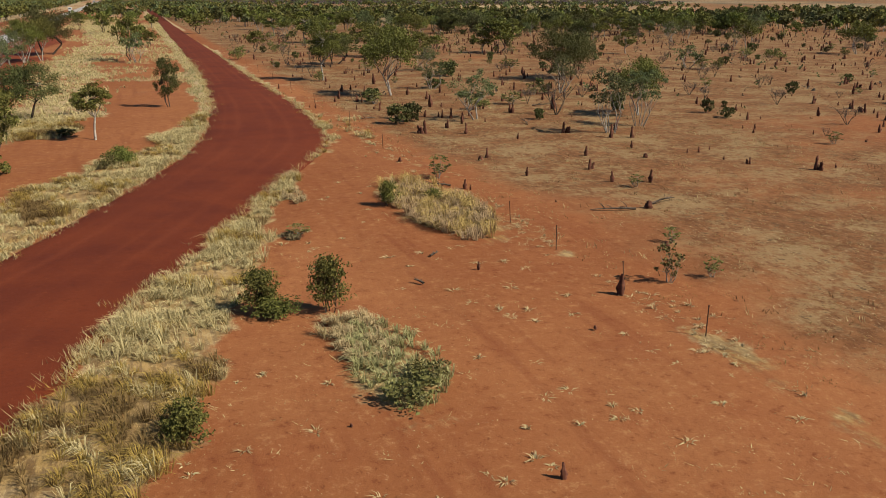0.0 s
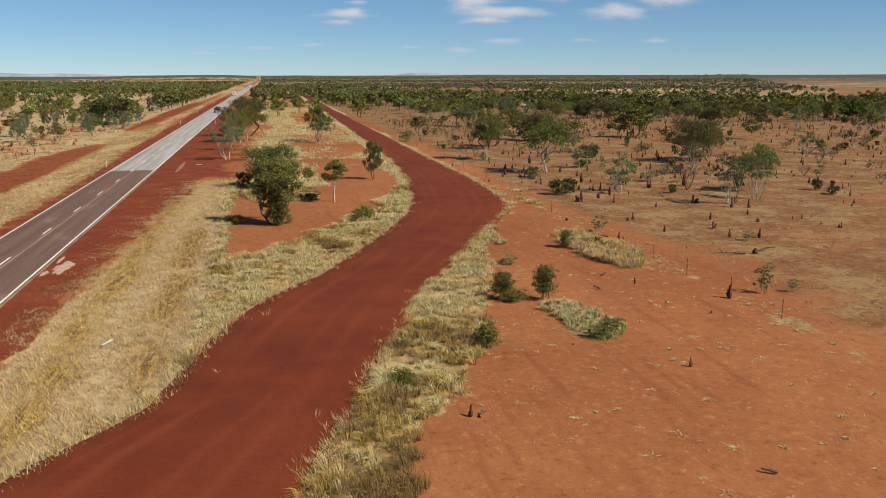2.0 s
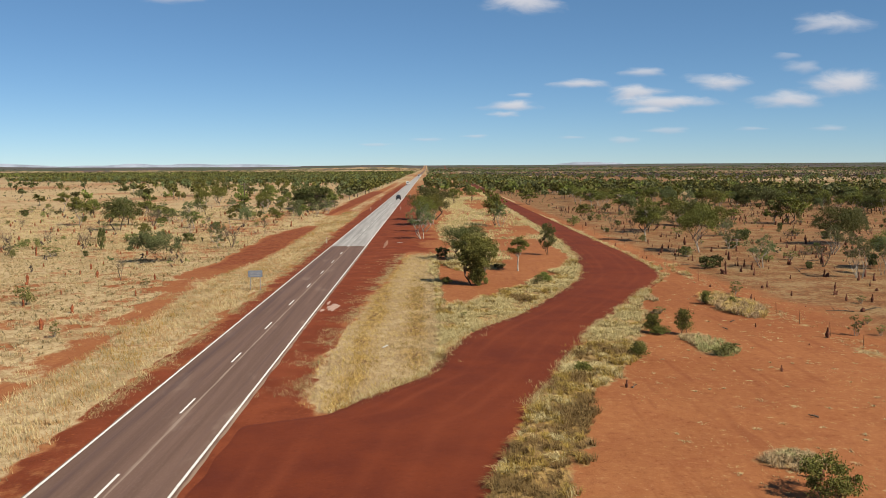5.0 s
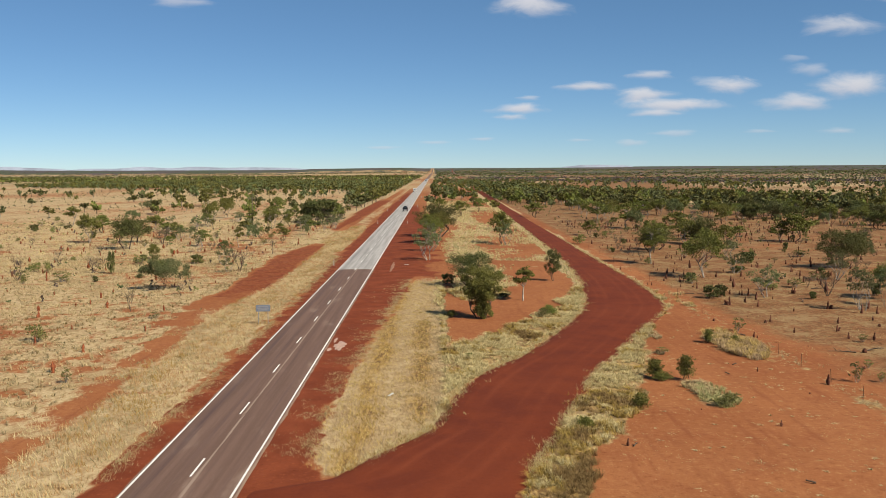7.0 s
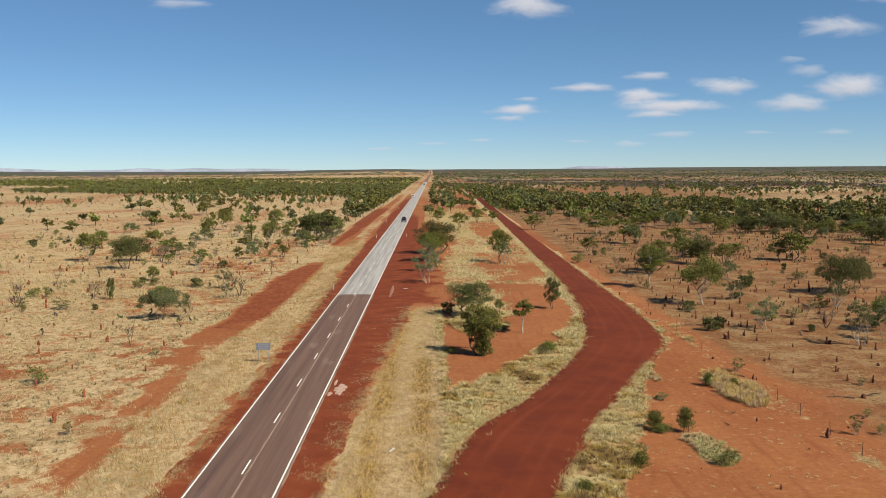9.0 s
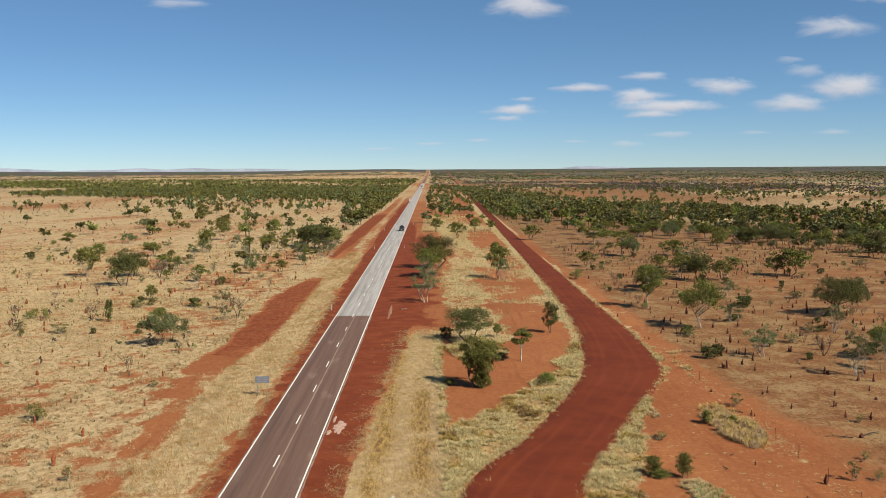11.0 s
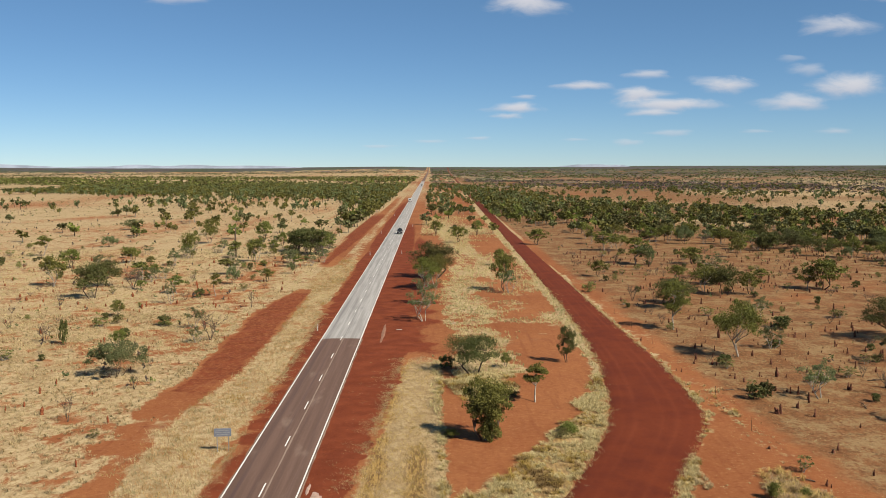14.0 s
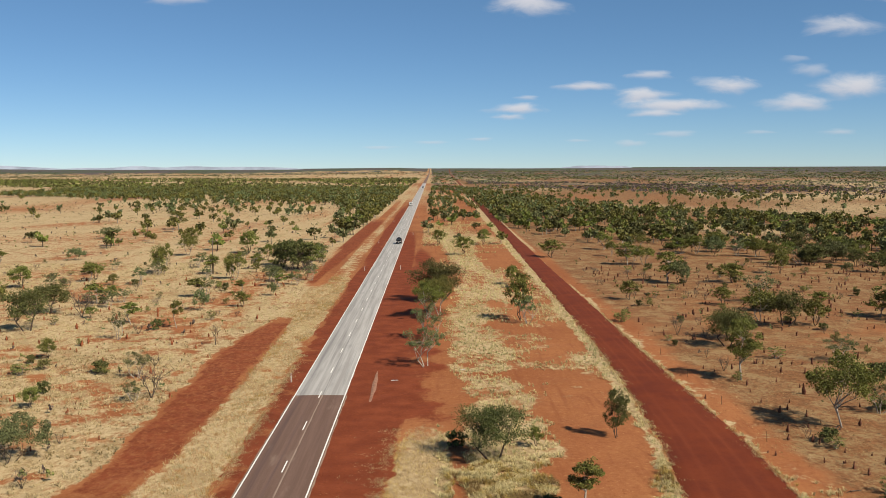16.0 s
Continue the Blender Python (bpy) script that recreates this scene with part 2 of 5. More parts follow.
LEAF_OLIVE = island_material("yellow_olive_leaves", (0.065, 0.065, 0.018), (0.215, 0.205, 0.065), 0.8, 0.17)
LEAF_BROWN = island_material("bare_twigs", (0.049, 0.035, 0.028), (0.117, 0.091, 0.072))
LEAF_PURPLE = island_material("purple_brown_twigs", (0.052, 0.04, 0.041), (0.107, 0.084, 0.089))
BARK_PALE = plain("pale_bark", (0.257, 0.224, 0.185), 0.9, 0, 0.35, 5)
BARK_DARK = plain("dark_bark", (0.067, 0.047, 0.034), 0.95, 0, 0.4, 6)
MOUND = plain("termite_earth", (0.098, 0.038, 0.022), 0.95, 0, 0.45, 5)
MOUND_RED = plain("red_termite_earth", (0.185, 0.056, 0.023), 0.95, 0, 0.35, 5)
STRIP_EARTH = plain("worn_strip", (0.224, 0.112, 0.072), 0.95, 0, 0.25, 2)
PALE_EARTH = plain("pale_spill", (0.347, 0.236, 0.185), 0.95, 0, 0.2, 3)
GALV = plain("galvanised_steel", (0.236, 0.247, 0.263), 0.5, 0.6, 0.15, 6)
SIGN_BLUE = plain("sign_face", (0.151, 0.168, 0.207), 0.5, 0.1, 0.12, 4)
WHITE_PLASTIC = plain("white_plastic", (0.42, 0.415, 0.392), 0.6, 0, 0.1, 10)
RED_REFLECT = plain("red_reflector", (0.28, 0.016, 0.011), 0.3, 0, 0.1, 10)
TIMBER = plain("weathered_timber", (0.089, 0.065, 0.047), 0.95, 0, 0.35, 7)
RUSTY = plain("rusty_steel", (0.061, 0.034, 0.022), 0.85, 0.3, 0.3, 12)
CAR_BLACK = plain("black_car_paint", (0.016, 0.014, 0.018), 0.22, 0.2, 0.1, 2)
CAR_WHITE = plain("white_car_paint", (0.426, 0.426, 0.415), 0.3, 0.0, 0.05, 2)
GLASS_DARK = plain("tinted_glass", (0.02, 0.025, 0.03), 0.06, 0.0, 0.1, 2)
RUBBER = plain("tyre_rubber", (0.025, 0.024, 0.023), 0.9, 0, 0.2, 20)
CHROME = plain("bright_metal", (0.65, 0.65, 0.66), 0.2, 0.9, 0.05, 10)
LAMP_GLASS = plain("lamp_glass", (0.392, 0.397, 0.403), 0.12, 0.0, 0.05, 10)


# ---- mesh helpers ----
def mesh_object(name, verts, faces, mat):
    """verts: n x 3 array; faces: m x k array."""
    me = bpy.data.meshes.new(name)
    verts = np.asarray(verts, np.float32)
    faces = np.asarray(faces, np.int32)
    k = faces.shape[1]
    me.vertices.add(len(verts))
    me.vertices.foreach_set("co", verts.ravel())
    me.loops.add(faces.size)
    me.loops.foreach_set("vertex_index", faces.ravel())
    me.polygons.add(len(faces))
    me.polygons.foreach_set("loop_start", np.arange(0, faces.size, k, dtype=np.int32))
    me.update(calc_edges=True)
    me.validate()
    if mat:
        me.materials.append(mat)
    return new(name, me)


def smooth_shade(ob):
    ob.data.polygons.foreach_set("use_smooth", np.ones(len(ob.data.polygons), bool))
    return ob


def part(name, bm, mat, parent, label="", smooth_it=False):
    me = bpy.data.meshes.new(name)
    bm.to_mesh(me)
    bm.free()
    me.materials.append(mat)
    ob = new(name, me)
    ob.parent = parent
    if smooth_it:
        smooth_shade(ob)
    if label:
        tagged(ob, label)
    return ob


def put_float(ob, name, values):
    a = ob.data.attributes.new(name, "FLOAT", "POINT")
    a.data.foreach_set("value", np.asarray(values, np.float32))


def bm_box(size, centre=(0, 0, 0), bevel=0.0, turn=None):
    bm = bmesh.new()
    m = Matrix.Translation(centre)
    if turn is not None:
        m = m @ turn
    bmesh.ops.create_cube(bm, size=1, matrix=m @ Matrix.Diagonal((*size, 1)))
    if bevel:
        bmesh.ops.bevel(bm, geom=bm.edges[:], offset=bevel, segments=2, affect="EDGES")
    return bm


def bm_rod(a, b, r0, r1, sides=8):
    a, b = Vector(a), Vector(b)
    bm = bmesh.new()
    turn = (b - a).to_track_quat("Z", "Y").to_matrix().to_4x4()
    bmesh.ops.create_cone(bm, cap_ends=True, segments=sides, radius1=r0, radius2=r1, depth=(b - a).length, matrix=Matrix.Translation((a + b) / 2) @ turn)
    return bm


def value_noise(x, y, scale, seed):
    """Smooth noise from -1 to 1 on arrays."""
    r = np.random.default_rng(seed)
    table = r.uniform(-1, 1, (256, 256))
    u, v = x / scale + 1000.3, y / scale + 1000.7
    i, j = np.floor(u).astype(int), np.floor(v).astype(int)
    a, b = u - i, v - j
    a, b = a * a * (3 - 2 * a), b * b * (3 - 2 * b)
    i0, i1, j0, j1 = i % 256, (i + 1) % 256, j % 256, (j + 1) % 256
    return (table[i0, j0] * (1 - a) + table[i1, j0] * a) * (1 - b) + (table[i0, j1] * (1 - a) + table[i1, j1] * a) * b


# ---- the plan: edges as x against y ----
OUTER_Y = [-140, -60, -15, -3, 7, 16, 22, 32, 42, 51, 57, 66, 78, 100, 120, 157, 220, 310, 500, 770, 1500, 4900]
OUTER_X = [6, 9, 15.0, 18.0, 21.3, 24.3, 26.4, 30.6, 35.0, 39.0, 40.7, 41.6, 42.2, 42.2, 42.3, 42.5, 42.9, 43.8, 46.5, 50, 60, 107]
INNER_Y = [13, 18, 24, 29, 43, 53, 60, 66, 80, 104, 129, 160, 215, 310, 500, 770, 1500, 4900]
INNER_X = [14.2, 15.6, 18.2, 21.3, 27.0, 30.4, 31.8, 32.8, 34.5, 35.9, 36.6, 37.3, 38.2, 39.8, 42.5, 46, 56, 103]
MEDIAN_Y = [-3, 0, 5, 11, 20, 35, 55, 77, 91, 130, 183, 300]
MEDIAN_X = [7.5, 5.9, 5.6, 5.6, 6.0, 6.8, 8.0, 9.0, 10.5, 10.5, 8.8, 7.0]


def outer(y):
    return np.interp(y, OUTER_Y, OUTER_X)


def inner(y):
    return np.interp(y, INNER_Y, INNER_X)


def step(v, lo, hi):
    t = np.clip((v - lo) / (hi - lo), 0, 1)
    return t * t * (3 - 2 * t)


def zones(x, y):
    """gravel, grass, scrub and bush cover from 0 to 1 at places."""
    w1 = value_noise(x, y, 5.0, 3)
    w2 = value_noise(x, y, 1.6, 4)
    w3 = value_noise(x, y, 22.0, 5)
    w4 = value_noise(x, y, 80.0, 6)
    w5 = value_noise(x, y, 0.7, 8)
    wob = 0.6 * w1 + 0.55 * w2 + 0.4 * w5
    xo, xi, xm = outer(y), inner(y), np.interp(y, MEDIAN_Y, MEDIAN_X)
    # where the slip road and the shoulder meet
    tip = -2.5 + np.clip((x - 7.5) * 1.25, 0, 8) + np.clip((x - 13.0) * 3, 0, 9) + np.clip(6.5 - x, 0, 3) * 1.5 + wob
    open_gravel = step(tip - y, -0.4, 0.4) * step(x, 2.2, 3.0) * step(xo - x + wob * 0.6, -0.3, 0.3)
    lane = step(x - xi + wob * 0.5, -0.3, 0.3) * step(xo - x + wob * 0.5, -0.3, 0.3) * (y > 10)
    soft_r = step(y, 70, 100)
    shoulder_r = step(x, 2.2, 3.0) * step((xm - x + wob * (0.8 + 0.6 * soft_r)) / (1 + 4 * soft_r), -0.5, 0.5) * (1 - step(y, 300, 420))
    red_r = step(x, 6, 9) * step(13.5 + 2.5 * w1 + 1.2 * w2 - x, -4, 3) * step(y, 80, 92) * (1 - step(y, 240, 360)) * 0.8
    left_edge = np.interp(y, [0, 60, 110, 190, 320, 700], [-4.8, -4.6, -5.4, -5.9, -7, -8])
    shoulder_l = step(-x, 2.2, 3.0) * step(x - left_edge + wob * 0.6, -0.4, 0.4) * (1 - 0.85 * step(y, 420, 800)) * (0.72 + 0.3 * w2)
    t_in = np.interp(y, [-60, 21, 31, 42, 59, 74, 93, 123, 150], [-10.4, -10.9, -11.2, -12.2, -12.4, -10.6, -10.2, -10.6, -11.2]) + 0.35 * w1 + 0.4 * w2
    t_out = np.interp(y, [-60, 21, 33, 44, 60, 74, 88, 123, 150], [-12.8, -13.2, -13.8, -14.8, -17.2, -16.2, -16.5, -17.4, -14.5]) + 0.5 * w1 + 0.5 * w2
    track = step(t_in - x, -0.5, 0.5) * step(x - t_out, -0.5, 0.6) * (1 - step(y + 2 * w1, 145, 151))
    track *= (0.35 + 0.5 * w2) + (0.65 - 0.5 * w2) * step(y + 5 * w1, 54, 72)
    track = np.maximum(track, 0.75 * step(w1 - 0.25 * w2, 0.55, 0.8) * step(-17 - x, 0, 3) * (y < 140) * (x > -70) * step(w3, -0.2, 0.4))
    tr2 = step(np.interp(y, [170, 250, 335, 490], [-14.0, -11.8, -11.0, -9.6]) + 0.5 * w1 - x, -0.5, 0.5) * step(x - np.interp(y, [176, 240, 303, 490], [-15.3, -16.6, -17.6, -16.0]) + 0.8 * w1, -0.5, 0.5) * step(y + 3 * w1, 186, 196) * (1 - step(y, 440, 500))
    gravel = np.maximum.reduce([open_gravel, lane, shoulder_r, shoulder_l, red_r * (0.85 + 0.3 * w1), 0.55 * track, 0.58 * tr2])
    # grass
    median = step(x - xm + wob, -0.9, 1.1) * step(y - tip, -0.3, 0.6) * step(14.3 + 0.4 * wob - x, -0.3, 0.3) * (1 - step(y, 72, 95))
    depth_in = np.interp(y, [10, 24, 45, 60, 75, 100, 200, 400], [8, 9.0, 6.0, 2.8, 1.6, 1.8, 2.0, 3.0])
    verge_in = step(xi - x + wob * 0.4, -0.2, 0.3) * step(x - xi + depth_in + wob, -0.4, 0.6) * step(x, 13.6, 14.4) * (y > 8)
    depth_out = np.interp(y, [-60, -15, 5, 18, 32, 41, 50, 62, 100, 400], [4, 3.6, 4.0, 3.6, 2.6, 1.2, 0.3, 0.5, 0.5, 1.6])
    verge_out = step(x - xo + wob * 0.5, -0.3, 0.3) * step(xo + depth_out - x + wob * 1.2, -0.5, 0.7)
    strip_l = step(left_edge - x + wob * 0.9, -0.7, 0.9) * step(x - t_in + wob * 0.5, -0.5, 0.5) * (0.88 + 0.22 * w1 + 0.2 * w2 - 0.3 * step(y, 150, 220))
    plain_l = step(t_out - x, -1, 1) * (0.69 + 0.2 * w3 + 0.26 * w1 + 0.26 * w2 + 0.06 * step(y, 90, 160))
    belt_c = np.interp(y, [58, 62, 72, 90, 112, 132, 152, 175, 205, 230, 300], [17.6, 18.0, 20.3, 20.6, 18.8, 18.6, 18.0, 22.0, 25.0, 22.0, 21.0])
    belt_w = np.interp(y, [58, 62, 72, 90, 112, 132, 152, 165, 187, 205, 226, 250, 300], [1.2, 2.0, 3.6, 3.2, 3.4, 4.4, 3.2, 3.0, 5.5, 5.8, 3.5, 4.5, 6.0])
    island = step(belt_w + 1.6 * w1 + 1.1 * w2 - np.abs(x - belt_c), -1.2, 1.0) * step(y, 57, 64) * (0.62 + 0.3 * w1 + 0.2 * w2)
    island = np.maximum(island, step(x, 10, 12) * step(xi - x, 0, 1) * step(y, 84, 100) * (0.16 + 0.3 * w3 + 0.35 * w1))
    island *= (y < 330)
    gap_l = step(y, 148, 153) * (1 - step(y, 186, 194)) * step(-8 - x, 0, 1) * step(x + 18, 0, 1) * (0.8 + 0.3 * w1)
    corridor = step(y, 420, 800) * (1 - step(np.abs(x), 14, 22)) * (0.62 + 0.3 * w3 + 0.2 * w1)
    worn = step(56 - y + 8 * w1 + 4 * w2, -14, 14) * step(-9 - x, 0, 1) * step(x + 19, 0, 1) * (0.42 + 0.45 * w1 + 0.4 * w2)
    fence_line = np.exp(-((x - 43.6 + 0.3 * w1) / 0.8) ** 2) * (0.30 + 0.35 * w1 + 0.35 * w2) * (y < 60)
    fringe = step(x - xo, 0, 0.5) * step(xo + 8 - x, 0, 4) * (0.2 + 0.25 * w1) * (y > 60)
    far_mid = step(x, 8, 10) * step(xi - x, 0, 2) * step(y, 250, 330) * (0.40 + 0.45 * w3 + 0.25 * w1)
    far_right = step(x, 55, 90) * step(y + 0.5 * x, 330, 470) * (0.42 + 0.45 * w4 + 0.3 * w3)
    # old wheel tracks across the island
    along = np.clip((x - 14.0) / 15.0, 0, 1)
    side = y - (191.0 - 27.0 * along)
    tracks = (np.exp(-((side - 1.6) / 0.9) ** 2) + np.exp(-((side + 1.6) / 0.9) ** 2)) * step(x, 13, 15) * step(30 - x, 0, 2) * 0.9
    clump_a = np.exp(-(((x - 41.3) / 2.4) ** 2 + ((y - 32.0) / 6.5) ** 2) * 1.2)
    clump_b = np.exp(-(((x - 33.2) / 1.6) ** 2 + ((y - 14.0) / 4.2) ** 2) * 1.4)
    clump_c = np.exp(-(((x - 29.0) / 1.6) ** 2 + ((y + 10.7) / 1.6) ** 2) * 1.4)
    grass = np.maximum.reduce([median, verge_in, verge_out, strip_l, plain_l, worn, gap_l, corridor, island, fence_line, fringe, far_mid, far_right, tracks, clump_a, clump_b, clump_c])
    grass = grass * (1 - np.clip(gravel, 0, 1))
    # litter-covered ground on the mound side
    scrub_isle = 0.22 * step(x, 10, 16) * step(xi - x, 0, 1) * step(y, 40, 75) * (1 + 0.5 * w1 + 0.6 * w3)
    scrub = scrub_isle + step(x, 43.0, 49) * (0.62 + 0.3 * w3 + 0.25 * w1 + 0.35 * step(y, 25, 65)) * (1 - 0.2 * step(y + 0.9 * x, 430, 520))
    # far bush
    d = np.hypot(x - 13, y)
    bush = step(d, 500, 1100) * 0.45 + 0.12 * w4 * step(d, 300, 900) + 0.2 * step(d, 1800, 3200)
    bush = np.maximum(bush, step(x, 110, 190) * step(d, 300, 520) * (0.22 + 0.2 * w4))
    bush = np.where(x < 0, 0.75 * bush - 0.45 * step(d, 1900, 2300) * (1 - step(d, 3000, 3600)), bush)
    bush = np.maximum(bush, 1.5 * step(d, 4280, 4450))
    bush *= step(np.abs(x), 5, 14) * (1 - 0.9 * np.clip(lane, 0, 1))
    return gravel, grass, np.clip(scrub, 0, 1), np.clip(bush, 0, 1.5)


def far_rise(x, y):
    d = np.hypot(x, y)
    return 22 * step(d, 3900, 4850) + 6 * step(d, 1500, 4000) * value_noise(x, y, 700, 21) * step(np.abs(x - 30), 60, 200)


def ground_height(x, y):
    return 0.05 * value_noise(x, y, 3.0, 11) + 0.03 * value_noise(x, y, 0.9, 12) - 0.09


# ---- ground ----
def spaced(a, b, s, far_lo, far_hi):
    core = np.arange(a, b + 1e-6, s)
    def grow(limit):
        out, d, p = [], s, 0.0
        while p < limit:
            d = min(d * 1.22, 160)
            p += d
            out.append(p)
        return np.array(out)
    return np.concatenate([a - grow(a - far_lo)[::-1], core, b + grow(far_hi - b)])


def build_ground():
    gx = spaced(-45, 75, 0.58, -4900, 4900)
    gy = spaced(-35, 130, 0.66, -4900, 4950)
    X, Y = np.meshgrid(gx, gy, indexing="ij")
    x, y = X.ravel(), Y.ravel()
    gravel, grass, scrub, bush = zones(x, y)
    z = ground_height(x, y)
    near_road = step(5.0 - np.abs(x), 0, 1.2)
    z = z * (1 - near_road) - 0.06 * near_road
    z = z + far_rise(x, y)
    n, k = len(gx), len(gy)
    i, j = np.meshgrid(np.arange(n - 1), np.arange(k - 1), indexing="ij")
    a = (i * k + j).ravel()
    faces = np.stack([a, a + k, a + k + 1, a + 1], 1)
    ob = mesh_object("ground", np.stack([x, y, z], 1), faces, SOIL)
    smooth_shade(ob)
    band_x = x + 0.4 * value_noise(x, y, 3.0, 16) - 0.9 * step(y, 45, 75)
    thatch_shade = 1.3 * np.exp(-((band_x - 8.3) / 0.95) ** 2) + 1.3 * np.exp(-((band_x - 12.0) / 1.0) ** 2) * step(56 - y, 0, 18)
    thatch_shade = np.maximum(thatch_shade, 0.12)
    thatch_shade *= step(x, 6, 7) * step(14.2 - x, 0, 0.5) * step(92 - y, 0, 10) * step(y, -6, 0) * (0.8 + 0.6 * value_noise(x, y, 2.5, 15))
    # verge ground: brown thatch, darkened further for the shade among tall tussocks
    verge = step(x, 14.0, 14.6) * step(grass, 0.03, 0.35) * step(46 - x, 0, 2) * step(72 - y, 0, 12) * (0.92 - 0.20 * step(y, -5, 12) + 0.25 * value_noise(x, y, 1.5, 17))
    put_float(ob, "thatch_shade", np.clip(np.maximum(thatch_shade, verge), 0, 1))
    for nm, v in (("gravel", gravel), ("grass", grass), ("scrub", scrub), ("bush", bush)):
        put_float(ob, nm, v)
    return tagged(ob, "orange-red outback soil with straw litter and bare patches", "ground", kind="structure")


build_ground()


def ribbon(name, ys, x0, x1, z, mat, across=2, crown=0.0, drop=0.0):
    """A strip of road along y between the edges x0 and x1."""
    ys = np.asarray(ys, float)
    u = np.linspace(0, 1, across)
    X = x0[:, None] * (1 - u) + x1[:, None] * u
    Y = np.repeat(ys[:, None], across, 1)
    Z = z + crown * (1 - (2 * u - 1) ** 2) - drop * np.abs(2 * u - 1) ** 12
    Z = np.repeat(Z[None], len(ys), 0) + far_rise(X, Y)
    k = across
    i, j = np.meshgrid(np.arange(len(ys) - 1), np.arange(k - 1), indexing="ij")
    a = (i * k + j).ravel()
    ob = mesh_object(name, np.stack([X.ravel(), Y.ravel(), Z.ravel()], 1), np.stack([a, a + 1, a + k + 1, a + k], 1), mat)
    return ob, np.repeat(u[None], len(ys), 0).ravel(), X.ravel(), Y.ravel()


JOINT = 96.9


def wheel_marks(x):
    return np.maximum.reduce([np.exp(-((x - c) / 0.33) ** 2) for c in (-1.4, 1.4)]) * 0.45 + 1.15 * np.exp(-((x - 0.30) / 0.17) ** 2)


def build_highway():
    for nm, a, b, mat, lab, half in (
        ("road_dark", -160, JOINT, ASPHALT, "dark brown chip-sealed highway with scuffed wheel tracks", 3.2),
        ("road_pale", JOINT, 1480, SEAL, "pale grey chip-sealed highway with dark wheel tracks", 3.0),
        ("road_far", 1480, 4800, ASPHALT, "dark brown far stretch of straight highway", 3.0),
    ):
        ys = np.arange(a, b + 0.01, 0.7) if b - a < 400 else np.concatenate([np.arange(a, 260, 1.5), np.geomspace(261, b, 90)]) if a < 260 else np.geomspace(a, b, 40)
        ys[-1] = b
        rag = 0.07 * value_noise(ys, ys * 0, 1.3, 31)
        rag2 = 0.07 * value_noise(ys, ys * 0 + 9, 1.3, 32)
        ob, u, x, y = ribbon(nm, ys, -half + rag, half + rag2, 0.0, mat, 41, 0.05, 0.09)
        put_float(ob, "wheel", wheel_marks(x))
        put_float(ob, "polished", 0.62 * np.exp(-((x + 2.1) / 0.38) ** 2) + 0.5 * np.exp(-((x + 0.7) / 0.28) ** 2) + 0.42 * np.exp(-((x - 0.85) / 0.28) ** 2) + 0.42 * np.exp(-((x - 2.1) / 0.32) ** 2))
        put_float(ob, "grit", step(np.abs(x), 2.95, 3.08))
        smooth_shade(ob)
        tagged(ob, lab, "road", kind="structure")


build_highway()


def crown_z(x):
    return 0.05 * (1 - (x / 3.08) ** 2)


def painted_line(name, x, width, ys, parent_label, worn):
    rag = worn * value_noise(ys, ys * 0, 0.6, int(abs(x) * 10) + 40)
    ob = ribbon(name, ys, np.full(len(ys), x - width / 2) + rag, np.full(len(ys), x + width / 2) + rag * 0.6, float(crown_z(x)) + 0.006, PAINT, 2)[0]
    return tagged(ob, parent_label, "road marking", kind="structure")


for sx in (-2.85, 2.85):
    ys = np.concatenate([np.arange(-160, 200, 0.8), np.geomspace(200, 1480, 60)])
    painted_line("edge_line", sx, 0.13, ys, "continuous white painted edge line on the highway", 0.012)


def centre_dashes():
    made = None
    for i in range(-12, 60):
        y0 = 12.25 * i - 2.4
        if made is None:
            ys = np.linspace(0, 3.0, 6)
            made, *_ = ribbon("centre_dash", ys, np.full(6, -0.06), np.full(6, 0.06), 0.0, PAINT, 2)
            tagged(made, "short white painted centre dash on the highway", "road marking", "centre dashes", "structure")
            made.location = (0, y0, 0.057)
        else:
            copy_thing(made, pose(0, y0, 0.057))


centre_dashes()


def slip_edge(y):
    return np.where(y > 13, inner(y), np.interp(y, [-140, -4.5, -2.5, 1, 6, 13], [3.3, 3.3, 7.8, 9.6, 12.8, 14.2]))


def build_slip_road():
    ys = np.concatenate([np.arange(-140, 230, 0.6), np.geomspace(231, 4800, 110)])
    rag = 0.12 * value_noise(ys, ys * 0, 2.2, 51)
    ob, u, x, y = ribbon("gravel_road", ys, slip_edge(ys) - 0.25 + rag, outer(ys) + 0.35 - rag, 0.0, GRAVEL, 49, 0.07, 0.16)
    s = (u - 0.5) * 2
    put_float(ob, "wheel", np.clip(0.8 * np.exp(-((np.abs(s) - 0.42) / 0.055) ** 2) + 0.6 * np.exp(-((s - 0.12) / 0.04) ** 2) + 0.5 * np.exp(-((s + 0.66) / 0.035) ** 2) + 0.4 * np.exp(-((s - 0.7) / 0.03) ** 2), 0, 1) * (0.6 + 0.6 * value_noise(x, y, 7, 55)))
    smooth_shade(ob)
    tagged(ob, "dark red graded gravel road curving away from the highway", "road", kind="structure")


build_slip_road()


